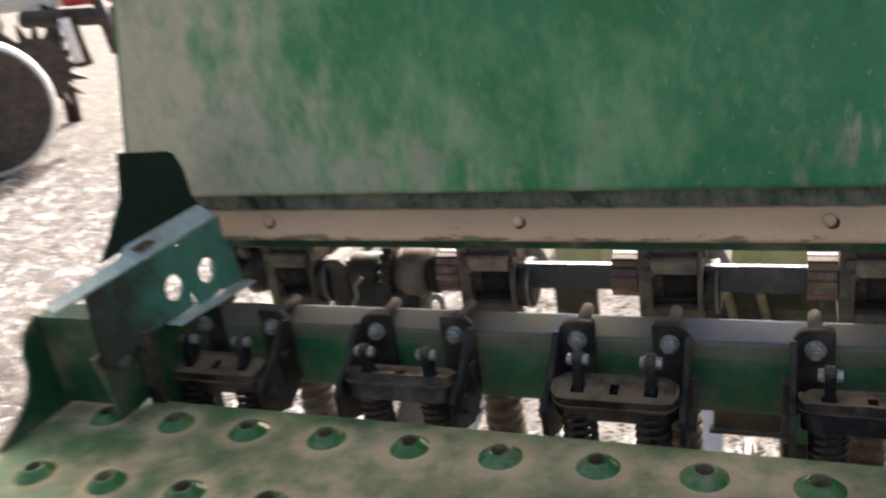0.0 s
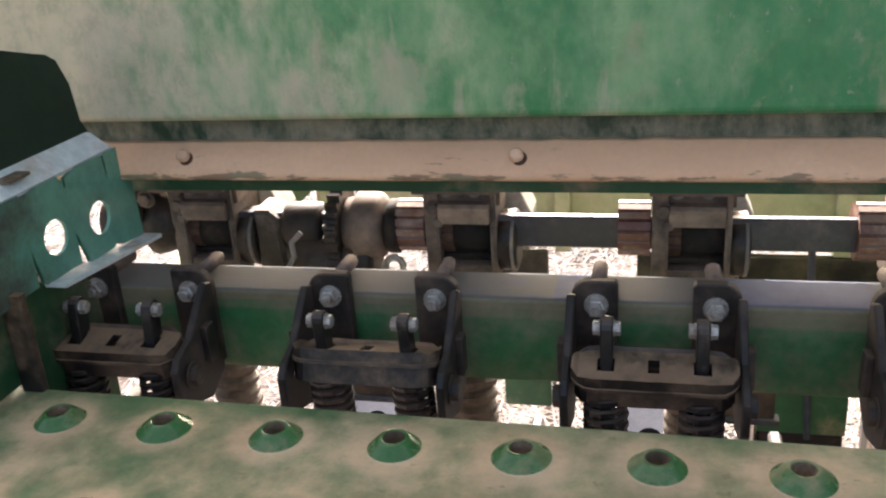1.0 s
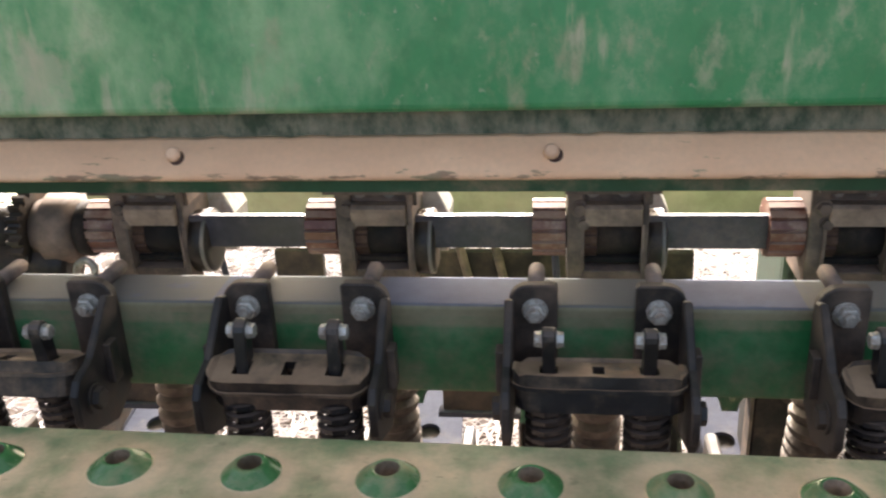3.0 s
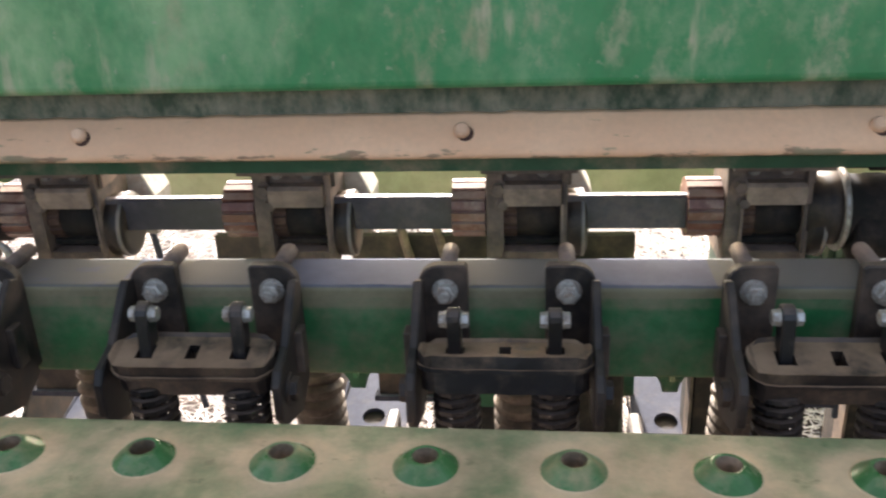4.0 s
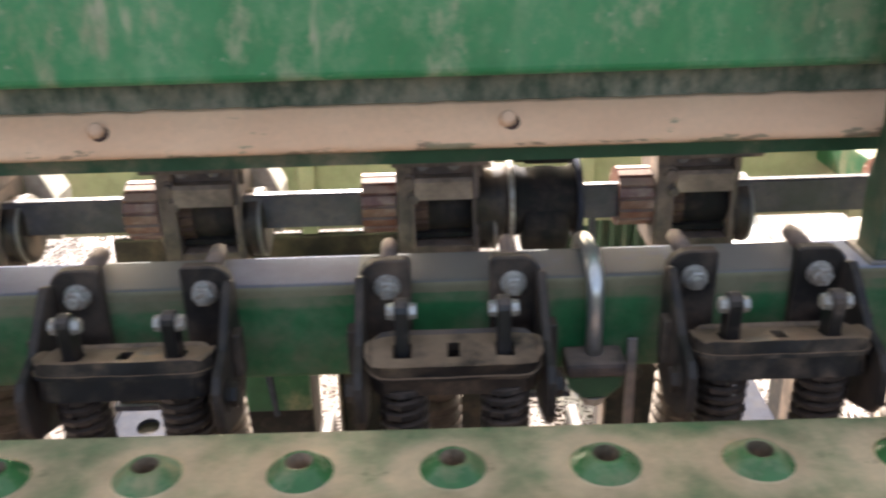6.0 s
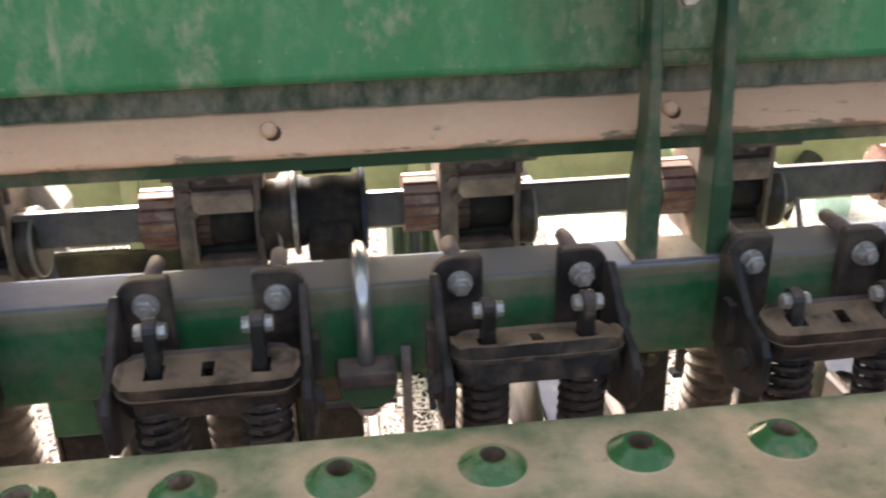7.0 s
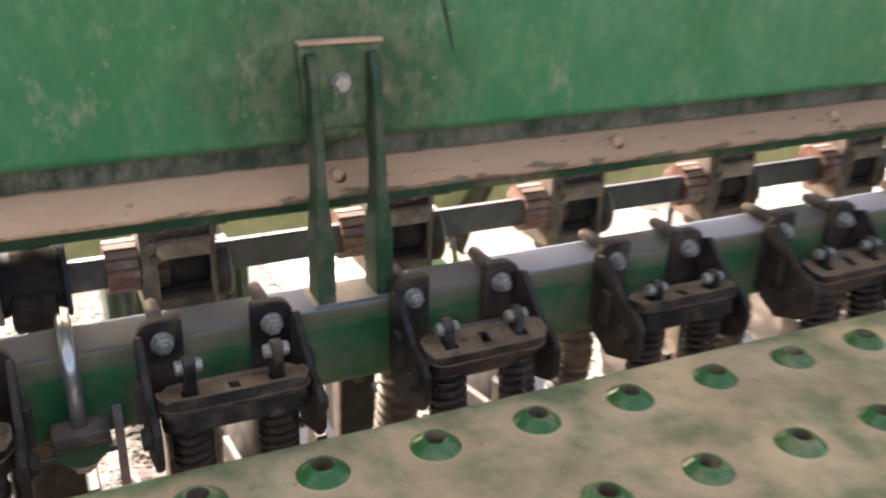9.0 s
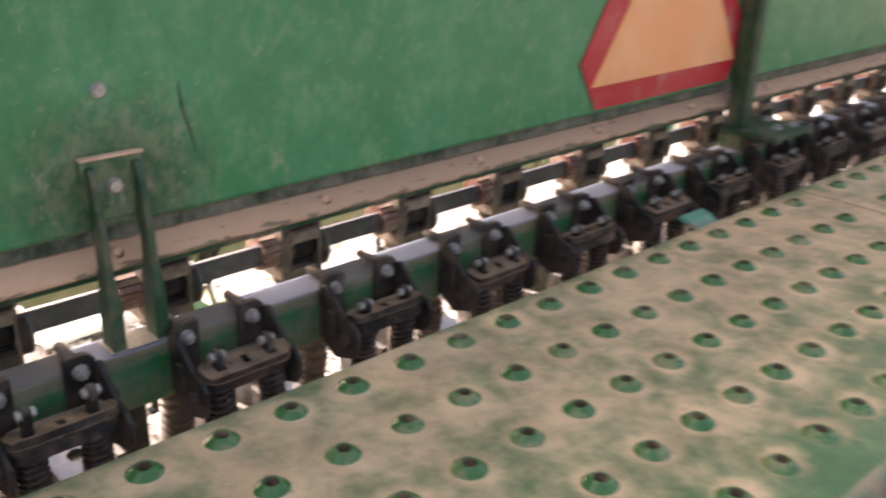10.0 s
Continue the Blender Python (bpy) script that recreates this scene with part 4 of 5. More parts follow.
# ---- openers below the bar ----
def build_opener(front, x):
    t = thing("disc_opener", "dark steel disc opener with gauge wheel under the tool bar", "opener", "disc openers under the tool bar")
    y = 0.50 if front else 0.16
    # drag arm from the bar
    bm = bmesh.new()
    prism(bm, [(0.072, 0.5445), (0.104, 0.5445), (0.110, 0.330), (y + 0.05, 0.245), (y + 0.05, 0.205), (0.078, 0.285)], "x", -0.100, -0.090, 0.002)
    part("drag_arm", bm, M_BLACK, t)
    if front:
        bm = bmesh.new()
        # plate with a round hole, its upper corners cut
        n_q, hole = 24, 0.0150
        rim = []
        for k in range(n_q):
            a = 2 * math.pi * (k + 0.5) / n_q
            c, d = math.cos(a), math.sin(a)
            m = min(0.044 / max(abs(c), 1e-6), (0.125 if d > 0 else 0.060) / max(abs(d), 1e-6), 0.150 / max(abs(c) + abs(d), 1e-6) if d > 0 else 9)
            rim.append((c * m, d * m, c * hole, d * hole))
        layers = [[[bm.verts.new((p[k], p[k + 1], z)) for p in rim] for k in (0, 2)] for z in (0.0, 0.006)]
        for k in range(n_q):
            q = (k + 1) % n_q
            for z in (0, 1):
                bm.faces.new((layers[z][0][k], layers[z][0][q], layers[z][1][q], layers[z][1][k]))
            for r in (0, 1):
                bm.faces.new((layers[0][r][k], layers[0][r][q], layers[1][r][q], layers[1][r][k]))
        for v in bm.verts:
            v.co.x *= 1.0 - 1.3 * max(-0.02, v.co.y)
        box(bm, -0.0462, -0.0440, -0.058, 0.070, 0.0, 0.008, 0.0006)
        bmesh.ops.recalc_face_normals(bm, faces=bm.faces)
        bmesh.ops.transform(bm, verts=bm.verts, matrix=Matrix.Translation((-0.004, y, 0.268)) @ Matrix.Rotation(radians(10), 4, "X"))
        plate = part("frame_plate", bm, M_PRIMER, t, "pale grey plate with a hole")
        bm = bmesh.new()
        tube(bm, [(0, 0, -0.020), (0, 0, -0.001)], 0.0175, 20)
        bmesh.ops.transform(bm, verts=bm.verts, matrix=Matrix.Translation((-0.004, y, 0.268)) @ Matrix.Rotation(radians(10), 4, "X"))
        part("bush", bm, M_NEAR_BLACK, plate, "black bush behind the hole")
        # saddle over the plate: two drooping arms and a tab between them
        half = [(0.009, 0.349), (0.0115, 0.361), (0.018, 0.372), (0.034, 0.377), (0.052, 0.381), (0.057, 0.390), (0.054, 0.412)]
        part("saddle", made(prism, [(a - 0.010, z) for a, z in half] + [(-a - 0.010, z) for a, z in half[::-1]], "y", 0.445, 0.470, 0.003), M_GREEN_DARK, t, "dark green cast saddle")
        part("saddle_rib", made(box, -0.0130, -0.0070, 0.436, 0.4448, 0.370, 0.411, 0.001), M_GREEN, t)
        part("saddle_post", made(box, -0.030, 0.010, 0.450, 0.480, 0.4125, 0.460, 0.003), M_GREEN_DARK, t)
    if not front:
        yoke = part("yoke", made(lambda bm: box(bm, -0.145, -0.068, 0.300, 0.306, 0.435, 0.500, 0.001)), M_BLACK, t, "small black plate")
        # added strip, its pale colour standing for the plate's sunlit edge
        part("edge_strip", made(lambda bm: box(bm, -0.150, -0.063, 0.296, 0.310, 0.428, 0.4345, 0.001)), M_PRIMER, yoke, "thin pale strip drawn for a sunlit edge")
    if not front:
        part("stay", made(tube, [(-0.030, 0.40, 0.600), (-0.012, 0.43, 0.33)], 0.004, 8), M_PRIMER, t, "thin pale stay")
    bm = bmesh.new()
    cy, cz, r = y + 0.06, 0.175, 0.19
    dx = -0.070 if front else 0.0
    tube(bm, [(dx - 0.010, cy, cz), (dx - 0.004, cy, cz), (dx, cy, cz), (dx + 0.004, cy, cz)], [0.05, 0.06, r, r * 0.985], 36)
    part("disc_blade", bm, M_BLACK, t, "thin dark steel disc")
    if not front:
        bm = bmesh.new()
        gx = 0.018
        tube(bm, [(gx, cy - 0.03, 0.14), (gx + 0.008, cy - 0.03, 0.14), (gx + 0.034, cy - 0.03, 0.14), (gx + 0.042, cy - 0.03, 0.14)], [0.115, 0.135, 0.135, 0.115], 30)
        part("gauge_wheel", bm, M_BLACK, t, "black rubber gauge wheel")
    t.location.x = x
    return t


def build_boot(xa, xb, top):
    """A seed boot standing in the soil, between the discs."""
    t = thing("seed_boot", "black dusty steel seed boot standing in the soil", "seed boot", "seed boots under the frame")
    part("body", made(prism, [(0.440, top), (0.500, top), (0.520, top - 0.04), (0.500, 0.10), (0.470, 0.0), (0.450, 0.0), (0.436, 0.12), (0.436, top - 0.01)], "x", xa, xb, 0.003), M_NEAR_BLACK, t)
    part("edge_strip", made(box, xa - 0.004, xa - 0.0005, 0.432, 0.462, 0.10, top - 0.012, 0.001), M_CAST, t, "dusty edge strip")
    if top > 0.49:
        part("shield", made(box, xa - 0.002, xb, 0.4270, 0.4355, 0.337, top - 0.002, 0.002), M_GREEN_DARK, t, "dark green shield plate")
    part("bolt", made(hex_bolt, ((xa + xb) / 2, 0.436, top - 0.10), (0, -1, 0), 0.008, 0.007), M_STEEL, t)


def build_openers():
    kinds = {}
    for i in range(ROWS_N):
        key = i % 2 == 0
        if key in kinds:
            copy_thing(kinds[key], pose(row_x(i), 0, 0))
        else:
            kinds[key] = build_opener(key, row_x(i))
    for xa, xb, top in ((-0.068, 0.030, 0.500), (0.067, 0.124, 0.480), (0.205, 0.285, 0.480), (0.385, 0.450, 0.470), (0.615, 0.666, 0.470), (1.190, 1.250, 0.470)):
        build_boot(xa, xb, top)
    t = thing("front_beam", "dusty olive-green frame beam under the hopper", "beam")
    part("beam", made(lambda bm: box(bm, X0 + 0.05, X1 - 0.05, 0.56, 0.64, 0.515, 0.64, 0.006)), M_OLIVE, t)
    for i in range(0, 12):
        part("upright", made(lambda bm: box(bm, -0.32 + 0.34 * i, -0.30 + 0.34 * i, 0.545, 0.559, 0.516, 0.63, 0.002)), M_OLIVE, t)
    for xa, xb in ((-0.215, 0.143),):
        part("hanger_plate", made(lambda bm: box(bm, xa, xb, 0.546, 0.5585, 0.42, 0.5145, 0.002)), M_BLACK, t, "black hanger plate")
    for xa, xb in ((-0.395, -0.330), (0.090, 0.150)):
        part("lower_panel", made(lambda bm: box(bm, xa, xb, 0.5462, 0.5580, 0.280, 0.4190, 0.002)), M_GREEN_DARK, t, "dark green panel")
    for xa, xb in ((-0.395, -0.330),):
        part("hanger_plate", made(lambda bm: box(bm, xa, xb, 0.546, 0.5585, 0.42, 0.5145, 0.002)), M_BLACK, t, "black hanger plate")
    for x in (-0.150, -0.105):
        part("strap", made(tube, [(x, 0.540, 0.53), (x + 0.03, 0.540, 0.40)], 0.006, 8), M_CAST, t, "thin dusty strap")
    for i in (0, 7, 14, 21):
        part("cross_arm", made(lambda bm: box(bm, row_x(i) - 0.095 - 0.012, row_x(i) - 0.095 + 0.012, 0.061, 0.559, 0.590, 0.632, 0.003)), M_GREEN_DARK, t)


# ---- arm at the hopper's end ----
def build_end_arm():
    t = thing("end_support", "green pressed-steel support with two round holes at the hopper's end", "support")
    F, N = Vector((-0.600, 0.045, 0.0)), Vector((-0.606, -0.200, 0.0))
    d = (N - F)
    out = Vector((-d.y, d.x, 0)).normalized()
    if out.x > 0:
        out = -out
    def top(k):
        return 0.806 - 0.002 * k
    def wtop(k):
        return top(k) - 0.006
    def low(k):
        return 0.724 + 0.020 * max(k, -0.1) - 0.035 * max(0.0, k - 0.46)
    TH = 0.003
    # lower web, with two holes cut in it
    bm = bmesh.new()
    holes = ((0.135, 0.7550), (0.347, 0.7590))
    def pt(k, z, o=0.0):
        p = F + d * k + out * o
        return (p.x, p.y, z)
    L = d.length
    for o, flip in ((0.0, False), (TH, True)):
        def face(vs):
            bm.faces.new([bm.verts.new(v) for v in (vs[::-1] if flip else vs)])
        def strip(k0, k1):
            face([pt(k0, low(k0), o), pt(k1, low(k1), o), pt(k1, wtop(k1), o), pt(k0, wtop(k0), o)])
        def pierced(k0, k1, kc, zc, r):
            m = 20
            box_ = []
            for i in range(m):
                a = 2 * math.pi * i / m
                ck, cz = math.cos(a), math.sin(a)
                hk = (k1 - kc) if ck > 0 else (kc - k0)
                hu, hd = wtop(kc) - zc, zc - low(kc)
                sc = min(hk / max(abs(ck), 1e-6) if abs(ck) > 1e-6 else 9, (hu if cz > 0 else hd) / max(abs(cz), 1e-6))
                box_.append((kc + ck * sc, zc + cz * sc))
            for i in range(m):
                j = (i + 1) % m
                a, b = 2 * math.pi * i / m, 2 * math.pi * j / m
                face([pt(kc + r / L * math.cos(a), zc + r * math.sin(a), o), pt(box_[i][0], box_[i][1], o), pt(box_[j][0], box_[j][1], o), pt(kc + r / L * math.cos(b), zc + r * math.sin(b), o)])
        face([pt(-0.07, low(-0.07), o), pt(0.06, low(0.06), o), pt(0.06, 0.776, o), pt(-0.06, 0.776, o)])
        face([pt(-0.01, 0.776, o), pt(0.06, 0.776, o), pt(0.06, wtop(0.06), o), pt(-0.01, wtop(0), o)])
        pierced(0.06, 0.26, 0.135, 0.7550, 0.0130)
        pierced(0.26, 0.46, 0.347, 0.7590, 0.0130)
        strip(0.46, 0.78)
    for kc, zc in holes:
        m = 20
        for i in range(m):
            a, b = 2 * math.pi * i / m, 2 * math.pi * (i + 1) / m
            r = 0.0130
            bm.faces.new([bm.verts.new(v) for v in (pt(kc + r / L * math.cos(a), zc + r * math.sin(a)), pt(kc + r / L * math.cos(b), zc + r * math.sin(b)), pt(kc + r / L * math.cos(b), zc + r * math.sin(b), TH), pt(kc + r / L * math.cos(a), zc + r * math.sin(a), TH))])
    bmesh.ops.remove_doubles(bm, verts=bm.verts, dist=0.0001)
    part("lower_web", bm, M_WEB, t)
    # flange, upper web, bottom flange
    def slab4(name, ks, o0, o1, z0, z1, mat, label=""):
        bm = bmesh.new()
        vs = []
        for k in ks:
            vs.append([bm.verts.new(pt(k, z(k), o)) for z, o in ((z0, o0), (z0, o1), (z1, o1), (z1, o0))])
        fs = []
        for a, b in zip(vs, vs[1:]):
            fs += [bm.faces.new((a[i], a[(i + 1) % 4], b[(i + 1) % 4], b[i])) for i in range(4)]
        fs += [bm.faces.new(vs[0][::-1]), bm.faces.new(vs[-1])]
        bmesh.ops.recalc_face_normals(bm, faces=fs)
        part(name, bm, mat, t, label)
    bm = bmesh.new()
    ends = [[bm.verts.new(pt(k, top(k) + dz, o)) for o, dz in ((0.001, -0.005), (w, 0.009 - 0.8 * (0.020 - w)), (w + 0.001, 0.006 - 0.8 * (0.020 - w)), (0.002, -0.008))] for k, w in ((0.005, 0.017), (0.03, 0.020), (0.45, 0.020), (0.55, 0.012), (0.93, 0.009))]
    fs = []
    for a, b in zip(ends, ends[1:]):
        fs += [bm.faces.new((a[i], a[(i + 1) % 4], b[(i + 1) % 4], b[i])) for i in range(4)]
    fs += [bm.faces.new(ends[0][::-1]), bm.faces.new(ends[-1])]
    bmesh.ops.recalc_face_normals(bm, faces=fs)
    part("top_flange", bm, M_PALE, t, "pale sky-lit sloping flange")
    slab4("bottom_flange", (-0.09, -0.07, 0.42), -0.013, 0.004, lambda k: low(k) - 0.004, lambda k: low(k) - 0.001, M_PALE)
    bm = bmesh.new()
    edge = [(0.0, 0.0), (0.03, 0.014), (0.037, 0.042), (0.07, 0.061), (0.11, 0.067), (0.16, 0.070), (0.36, 0.083), (0.41, 0.045), (0.56, 0.008), (0.60, 0.0)]
    lo_ = [bm.verts.new(pt(k, top(k) + 0.004 + dz, 0.018 + 0.004 * (dz / 0.08))) for k, dz in edge]
    hi_ = [bm.verts.new(pt(k, top(k) + 0.004 + dz, 0.021 + 0.004 * (dz / 0.08))) for k, dz in edge]
    fs = [bm.faces.new(lo_), bm.faces.new(hi_[::-1])] + [bm.faces.new((lo_[i], hi_[i], hi_[(i + 1) % len(edge)], lo_[(i + 1) % len(edge)])) for i in range(len(edge))]
    bmesh.ops.recalc_face_normals(bm, faces=fs)
    # the gusset's deep green holds the darkness of the surroundings it reflects
    part("upper_web", bm, M_DEEP, t, "dark green gusset with a rounded corner")
    slot = F + d * 0.42 + out * 0.008
    part("slot", made(lambda bm: box(bm, slot.x - 0.006, slot.x + 0.006, slot.y - 0.011, slot.y + 0.011, top(0.42) + 0.002, top(0.42) + 0.0052, 0.002)), M_HOLE, t, "rusty slot in the flange")
    # end plate that the footboard hangs on, with an s-shaped rear edge
    bm = bmesh.new()
    prof = [(-0.100, 0.60), (-0.100, 0.762), (-0.118, 0.764), (-0.134, 0.754), (-0.142, 0.738), (-0.142, 0.718), (-0.150, 0.700), (-0.168, 0.684), (-0.195, 0.672), (-0.195, 0.60)]
    prism(bm, prof, "x", -0.7025, -0.6985, 0.0008)
    part("end_plate", bm, M_GREEN_DARK, t)
    # dark carrier below the arm
    bm = bmesh.new()
    prism(bm, [(-0.136, 0.672), (-0.144, 0.720), (-0.150, 0.740), (-0.104, 0.740), (-0.100, 0.735), (-0.020, 0.728), (0.006, 0.700), (0.006, 0.60), (-0.092, 0.60), (-0.092, 0.672)], "x", -0.618, -0.612, 0.001)
    part("carrier_plate", bm, M_BRACE, t, "grimy carrier plate under the flange")
    part("carrier_web", made(prism, [(-0.112, 0.672), (-0.118, 0.762), (-0.100, 0.768), (-0.096, 0.672)], "x", -0.6980, -0.6185, 0.001), M_BRACE, t)
    part("carrier_rib", made(box, -0.6118, -0.596, -0.098, -0.091, 0.62, 0.740, 0.0012), M_BLOCK, t)
    for yy, zz in ((-0.078, 0.722), (-0.078, 0.694)):
        part("bolt", made(hex_bolt, (-0.612, yy - 0.040, zz + 0.030), (1, 0, 0), 0.006, 0.006), M_GREY, t)


# ---- footboard ----
def build_footboard(x0, x1, label):
    t = thing("footboard", label, "footboard", "footboards behind the hopper")
    bm = bmesh.new()
    y_front, y_back, z = -0.1035, -0.548, BOARD_Z
    n0 = math.ceil((x0 - HOLE_X) / HOLE_DX + 0.15)
    n1 = math.floor((x1 - HOLE_X) / HOLE_DX - 0.15)
    cx = [HOLE_X + HOLE_DX * n for n in range(n0, n1 + 1)]
    cy = [HOLE_Y - HOLE_DY * k for k in range(5)]
    xs = [x0] + [c + HOLE_DX / 2 for c in cx[:-1]] + [x1]
    ys = [y_front] + [c - HOLE_DY / 2 for c in cy[:-1]] + [y_back]
    N = 24
    rng = random.Random(int(x0 * 10) + 50)
    for i, x in enumerate(cx):
        for k, y in enumerate(cy):
            xa, xb, ya, yb = xs[i], xs[i + 1], ys[k + 1], ys[k]
            x = cx[i] - 0.0030 * k     # the punched rows run a little askew
            r0 = 0.0176 * rng.uniform(0.96, 1.04)
            outer = []
            for q in range(N):
                a = 2 * math.pi * q / N
                dx, dy = math.cos(a), math.sin(a)
                sx = ((xb - x) if dx > 0 else (x - xa)) / max(abs(dx), 1e-6)
                sy = ((yb - y) if dy > 0 else (y - ya)) / max(abs(dy), 1e-6)
                m = min(sx, sy)
                outer.append(bm.verts.new((x + dx * m, y + dy * m, z)))
            corners = {(sx_, sy_): bm.verts.new((xb if sx_ > 0 else xa, yb if sy_ > 0 else ya, z)) for sx_ in (-1, 1) for sy_ in (-1, 1)}
            levels = [(r0, 0.0, 0), (r0 * 0.95, 0.0007, 0), (r0 * 0.90, 0.0014, 1), (0.0098, 0.0066, 1), (0.0082, 0.0076, 1), (0.0067, 0.0073, 1), (0.0062, 0.0025, 2)]
            prev = outer
            for r, h, mi in levels:
                cur = [bm.verts.new((x + r * math.cos(2 * math.pi * q / N), y + r * math.sin(2 * math.pi * q / N), z + h)) for q in range(N)]
                for q in range(N):
                    f = bm.faces.new((prev[q], prev[(q + 1) % N], cur[(q + 1) % N], cur[q]))
                    f.material_index = mi
                    f.smooth = mi == 1
                prev = cur
            low = [bm.verts.new((v.co.x, v.co.y, z - 0.006)) for v in prev]
            for q in range(N):
                bm.faces.new((prev[q], prev[(q + 1) % N], low[(q + 1) % N], low[q])).material_index = 2
            for (sx_, sy_), v in corners.items():
                ca = math.atan2((yb - y) if sy_ > 0 else (ya - y), (xb - x) if sx_ > 0 else (xa - x)) % (2 * math.pi)
                q = int(ca / (2 * math.pi / N))
                f = bm.faces.new((outer[q], v, outer[(q + 1) % N]))
    bmesh.ops.remove_doubles(bm, verts=bm.verts, dist=0.00002)
    bmesh.ops.recalc_face_normals(bm, faces=bm.faces)
    up = sum(f.normal.z for f in bm.faces)
    if up < 0:
        bmesh.ops.reverse_faces(bm, faces=bm.faces)
    part("tread_plate", bm, [M_BOARD, M_DIMPLE, M_HOLE], t, "punched tread plate, dusty, with green raised holes")
    prof = [(y_front, z)] + arc(y_front, z - 0.006, 0.006, 90, 0, 5) + [(y_front + 0.006, z - 0.045), (y_front + 0.003, z - 0.045), (y_front + 0.003, z - 0.006), (y_front, z - 0.003)]
    part("front_fold", made(prism, prof, "x", x0, x1), M_BOARD, t)
    prof = [(y_back, z)] + arc(y_back, z - 0.012, 0.012, 90, 180, 6) + [(y_back - 0.012, z - 0.05), (y_back - 0.009, z - 0.05), (y_back - 0.009, z - 0.012), (y_back, z - 0.003)]
    part("rear_fold", made(prism, prof, "x", x0, x1), M_GREEN, t, "green rounded rear edge")
    t.rotation_euler.z = -0.013
    return t


# ---- hopper brace ----
def build_brace(x):
    t = thing("hopper_brace", "green steel brace from the hopper to the tool bar", "brace")
    part("top_plate", made(lambda bm: prism(bm, [(x - 0.031, 0.892), (x + 0.031, 0.892), (x + 0.031, 0.878), (x + 0.026, 0.83), (x - 0.026, 0.83), (x - 0.031, 0.878)], "y", 0.044, 0.0495, 0.0012)), M_WALL, t)
    part("plate_lip", made(box, x - 0.032, x + 0.032, 0.0405, 0.0496, 0.8925, 0.8955, 0.0008), M_SAND, t, "dust on the plate's upper edge")
    for s in (-1, 1):
        # flat bar, edge on above and twisted broad below
        bm = bmesh.new()
        cx = x + s * 0.0235
        levels = [(0.886, 0.0035, 0.0430, 0.006), (0.868, 0.0035, 0.0390, 0.009), (0.820, 0.0036, 0.0335, 0.010), (0.785, 0.0042, 0.0310, 0.010), (0.765, 0.0060, 0.0300, 0.011), (0.748, 0.0072, 0.0300, 0.013), (0.722, 0.0070, 0.0300, 0.0135), (0.7015, 0.0070, 0.0300, 0.0135)]
        rings = [[bm.verts.new((cx + a * w, y + b * d, z)) for a, b in ((-1, -1), (1, -1), (1, 1), (-1, 1))] for z, w, y, d in levels]
        fs = [bm.faces.new(rings[0][::-1]), bm.faces.new(rings[-1])]
        for a, b in zip(rings, rings[1:]):
            fs += [bm.faces.new((a[i], a[(i + 1) % 4], b[(i + 1) % 4], b[i])) for i in range(4)]
        bmesh.ops.recalc_face_normals(bm, faces=fs)
        bmesh.ops.bevel(bm, geom=[e for e in bm.edges if abs(e.verts[0].co.z - e.verts[1].co.z) > 0.002], offset=0.001, segments=1, affect="EDGES")
        part("flat_bar", bm, M_BRACE, t)
    part("foot_plate", made(lambda bm: box(bm, x - 0.034, x + 0.034, 0.0145, 0.052, 0.6986, 0.7010, 0.0006)), M_GREY, t, "pale dusty foot plate")
    part("bolt", made(hex_bolt, (x, 0.044, 0.864), (0, -1, 0), 0.0068, 0.007, 1.15), M_ZINC, t, "bright bolt")


def build_post():
    t = thing("hopper_post", "dark green upright post with a bolted foot plate before the hopper", "post")
    x = 1.645
    part("upright", made(lambda bm: box(bm, x - 0.013, x + 0.013, 0.008, 0.044, 0.742, 1.50, 0.004)), M_BRACE, t)
    part("foot_plate", made(lambda bm: box(bm, x - 0.022, x + 0.105, -0.062, 0.0445, 0.732, 0.7425, 0.002)), M_BRACE, t)
    part("foot_web", made(lambda bm: box(bm, x - 0.006, x + 0.006, 0.0125, 0.055, 0.6985, 0.732, 0.001)), M_BRACE, t)
    part("foot_web", made(lambda bm: box(bm, x + 0.080, x + 0.092, 0.0125, 0.055, 0.6985, 0.732, 0.001)), M_BRACE, t)
    for dx, dy in ((0.04, -0.03), (0.085, -0.035), (0.085, 0.015)):
        part("bolt", made(hex_bolt, (x + dx, dy, 0.7425), (0, 0, 1), 0.008, 0.007), M_ZINC, t)
    s = thing("plastic_strap", "short teal plastic strap beside the footboard", "strap")
    part("band", made(lambda bm: prism(bm, [(-0.1036, 0.652), (-0.088, 0.664), (-0.070, 0.668), (-0.064, 0.662), (-0.086, 0.655)], "x", 1.335, 1.395, 0.001)), M_TEAL, s)


# ---- safety sign ----
def build_sign():
    cx, zb = 1.432, 0.826
    t = thing("safety_sign", "orange warning triangle with a dark red border, fixed to the hopper", "safety sign")
    def tri(w, h, c, z):
        return [(cx - w / 2, z + c * 1.73), (cx - w / 2 + c, z), (cx + w / 2 - c, z), (cx + w / 2, z + c * 1.73), (cx + c, z + h), (cx - c, z + h)]
    part("backing", made(prism, tri(0.455, 0.385, 0.042, zb), "y", 0.0465, 0.0495), M_RED, t, "red reflective border")
    part("centre", made(prism, [(cx - 0.200, zb + 0.036), (cx + 0.200, zb + 0.036), (cx + 0.004, zb + 0.338), (cx - 0.004, zb + 0.338)], "y", 0.0445, 0.0465), M_ORANGE, t, "orange fluorescent centre")


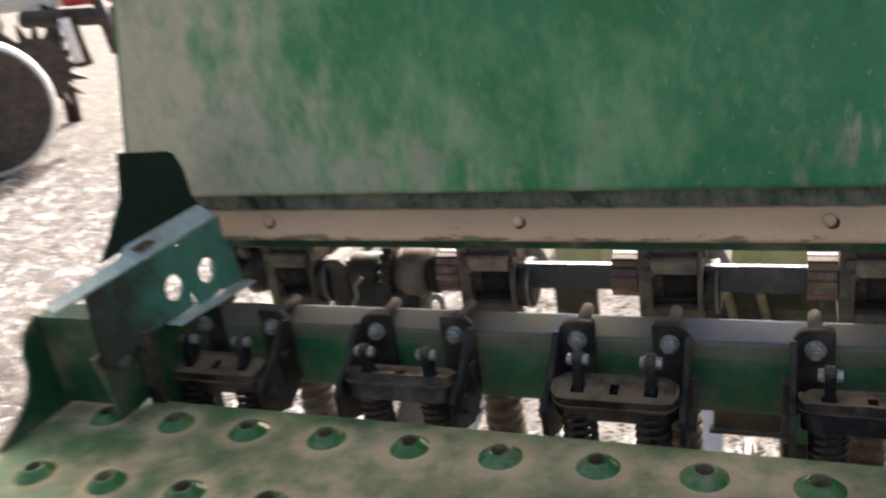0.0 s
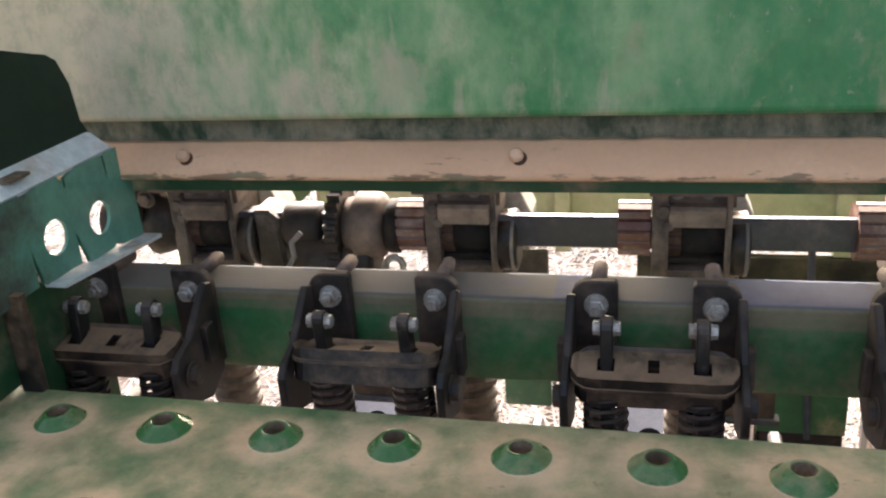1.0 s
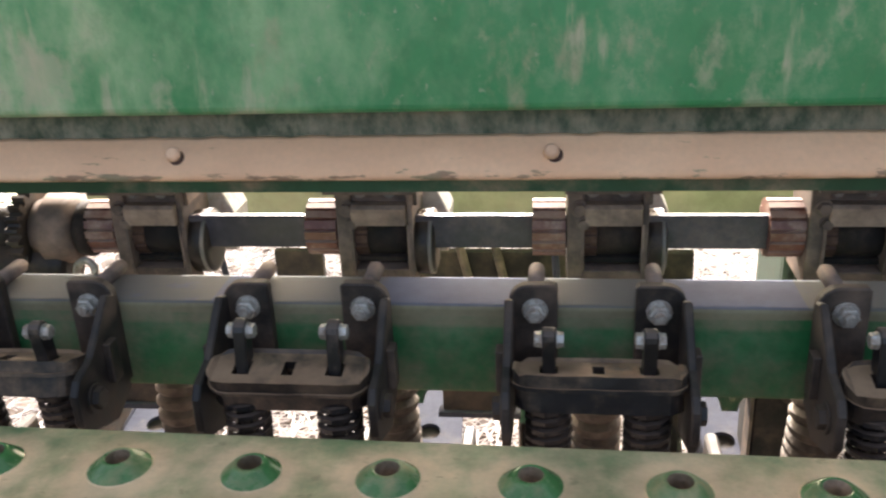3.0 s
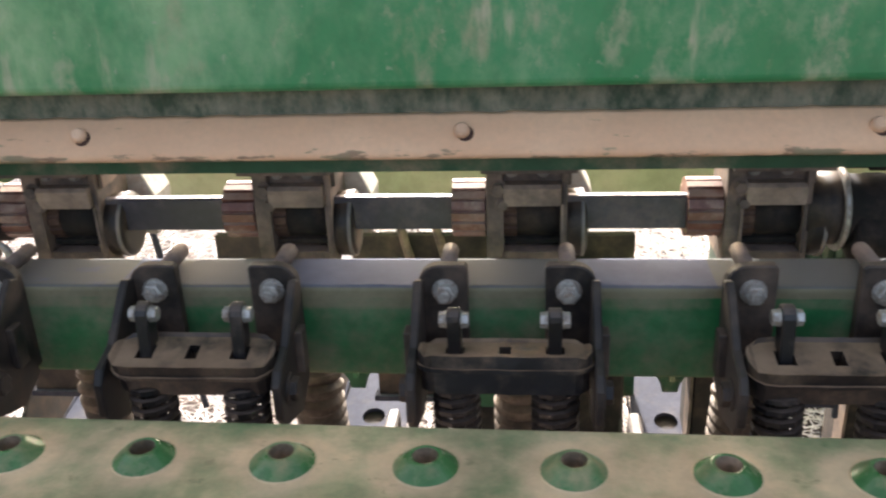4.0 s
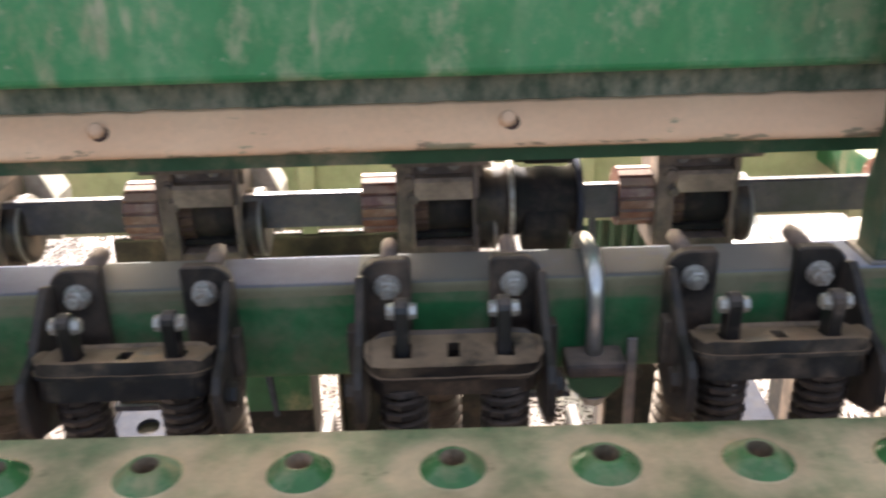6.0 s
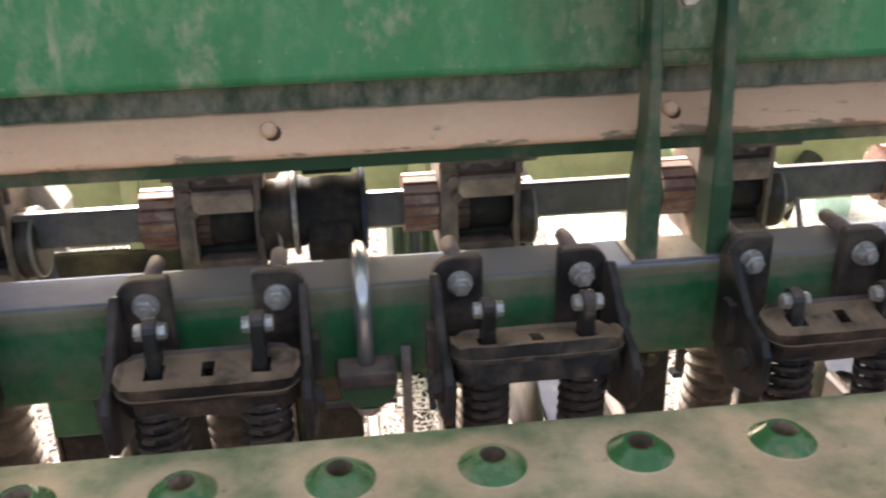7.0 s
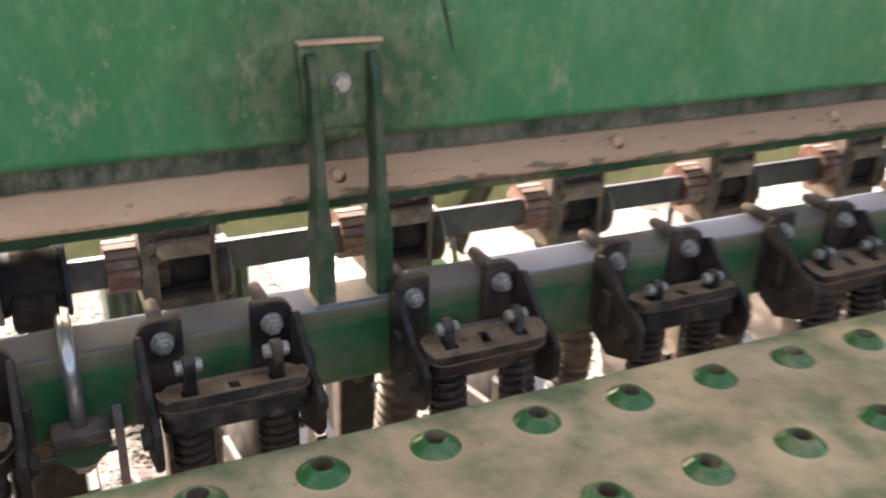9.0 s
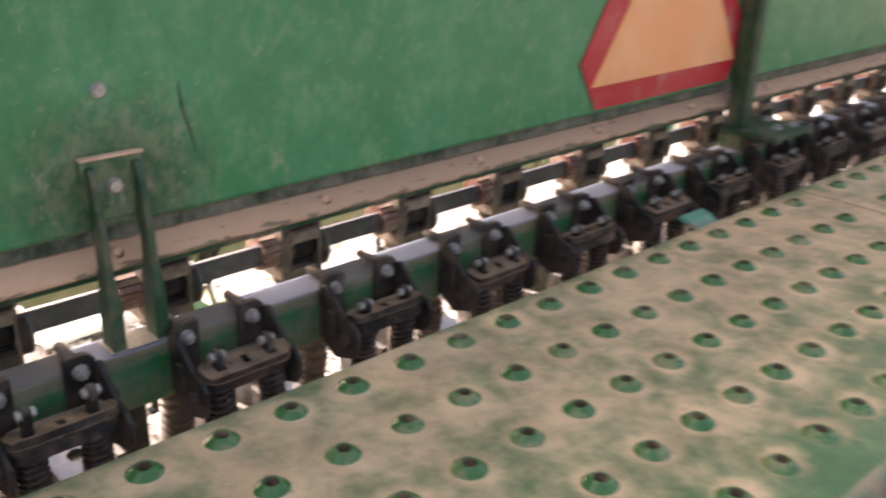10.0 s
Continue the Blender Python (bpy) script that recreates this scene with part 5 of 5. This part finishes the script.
# ---- another machine standing on the field ----
def build_far_machine():
    w = thing("gauge_wheel", "dark wheel with a pale rim on another machine", "wheel")
    c = Vector((-4.08, 2.97, 0.368))
    ax = Vector((0.73, -0.68, 0)).normalized()
    part("tyre", made(tube, [c - ax * 0.09, c - ax * 0.07, c + ax * 0.06, c + ax * 0.09], [0.33, 0.362, 0.362, 0.338], 48), M_WHITE, w, "pale outer rim")
    part("disc", made(tube, [c + ax * 0.088, c + ax * 0.105], [0.332, 0.315], 48), M_BLACK, w, "dark flat disc")
    s = thing("spiked_wheel", "black spiked steel wheel held by another machine", "wheel")
    c = Vector((-4.54, 3.88, 0.42))
    ax = Vector((0.73, -0.68, 0)).normalized()
    u = Vector((0.68, 0.73, 0)).normalized()
    bm = bmesh.new()
    tube(bm, [c - ax * 0.03, c + ax * 0.03], 0.20, 32)
    for i in range(18):
        a = 2 * math.pi * i / 18
        o = u * math.cos(a) + Vector((0, 0, 1)) * math.sin(a)
        tube(bm, [c + o * 0.19, c + o * 0.30], [0.030, 0.006], 8)
    part("rim", bm, M_BLACK, s)
    part("hub", made(tube, [c - ax * 0.05, c + ax * 0.07], 0.06, 20), M_STEEL, s)
    f = thing("machine_frame", "white and black frame of another machine with a red cover", "frame")
    def beam(name, a, b, r, mat, label=""):
        part(name, made(tube, [a, b], r, 14), mat, f, label)
    beam("arm", (-5.00, 3.80, 1.08), (-4.66, 3.72, 0.70), 0.085, M_WHITE, "thick white arm")
    beam("brace", (-4.56, 3.70, 0.86), (-4.60, 3.70, 0.55), 0.022, M_BLACK)
    part("bracket", made(prism, [(-4.95, 0.53), (-4.95, 0.62), (-4.58, 0.59), (-4.38, 0.47), (-4.42, 0.41), (-4.52, 0.42), (-4.60, 0.51)], "y", 3.70, 3.74, 0.006), M_WHITE, f, "white bent bracket")
    beam("lever", (-4.21, 3.86, 0.72), (-4.18, 3.86, 0.45), 0.032, M_WHITE, "white lever")
    beam("leg", (-4.70, 4.25, 0.0), (-4.62, 4.20, 0.80), 0.05, M_BLACK)
    beam("leg", (-4.06, 4.02, 0.80), (-4.02, 4.04, 0.47), 0.040, M_BLACK)
    beam("cross_beam", (-4.75, 4.10, 0.72), (-4.00, 4.10, 0.69), 0.055, M_BLACK)
    beam("strut", (-4.36, 4.05, 0.74), (-4.30, 4.05, 0.40), 0.050, M_BLACK)
    part("cover", made(lambda bm: box(bm, -4.46, -4.12, 4.15, 4.40, 0.765, 1.10, 0.03)), M_RED, f, "red cover")
    part("tank", made(lambda bm: box(bm, -5.3, -4.50, 4.15, 4.50, 0.765, 1.30, 0.05)), M_WHITE, f, "white tank")


def build_field_things():
    t = thing("white_sheet", "white corrugated metal sheet lying on the straw", "metal sheet")
    bm = bmesh.new()
    n = 40
    rows = [[bm.verts.new((0.795 + 0.030 * (j == 2) + 0.20 * f, 1.30 + 0.62 * i / n, 0.050 + 0.008 * math.sin(i * 1.05) + 0.010 * f + dz)) for j, (f, dz) in enumerate(((0, 0), (1, 0), (1, -0.003), (0, -0.003)))] for i in range(n + 1)]
    for a, b in zip(rows, rows[1:]):
        for k in range(4):
            bm.faces.new((a[k], b[k], b[(k + 1) % 4], a[(k + 1) % 4])).smooth = True
    bm.faces.new(rows[0])
    bm.faces.new(rows[-1][::-1])
    bmesh.ops.recalc_face_normals(bm, faces=bm.faces)
    part("sheet", bm, M_WHITE, t)
    for y in (1.36, 1.86):
        part("batten", made(box, 0.80, 1.00, y - 0.015, y + 0.015, 0.004, 0.044, 0.002), M_CAST, t, "dusty batten under the sheet")
    for x, y, w in ((1.56, 1.66, 0.10), (1.98, 1.70, 0.09)):
        c = thing("crate", "pale teal plastic crate standing on the straw", "crate", "crates on the field")
        part("body", made(prism, [(x, 0.0), (x + w, 0.0), (x + w + 0.01, 0.13), (x - 0.01, 0.13)], "y", y, y + 0.12, 0.004), M_AQUA, c)
        part("rim", made(box, x - 0.016, x + w + 0.016, y - 0.008, y + 0.128, 0.1305, 0.142, 0.003), M_AQUA, c)
    g = thing("ribbed_box", "dark green ribbed steel box standing on the straw", "box")
    part("body", made(box, 0.366, 0.628, 1.012, 1.20, 0.0, 0.375, 0.004), M_DEEP, g)
    for i in range(12):
        part("rib", made(box, 0.366 + 0.022 * i, 0.376 + 0.022 * i, 1.000, 1.0118, 0.01, 0.368, 0.002), M_DEEP, g)


build_ground()
build_field_things()
build_hopper()
build_meters()
build_bar()
build_pulley()
build_sprocket()
build_brackets()
build_u_bolt()
build_link_rod()
build_openers()
build_end_arm()
build_footboard(-0.695, 1.606, "dusty green steel footboard with rows of raised drain holes")
build_footboard(1.610, 3.64, "dusty green steel footboard with rows of raised drain holes")
build_brace(0.491)
build_sign()
build_post()
build_far_machine()
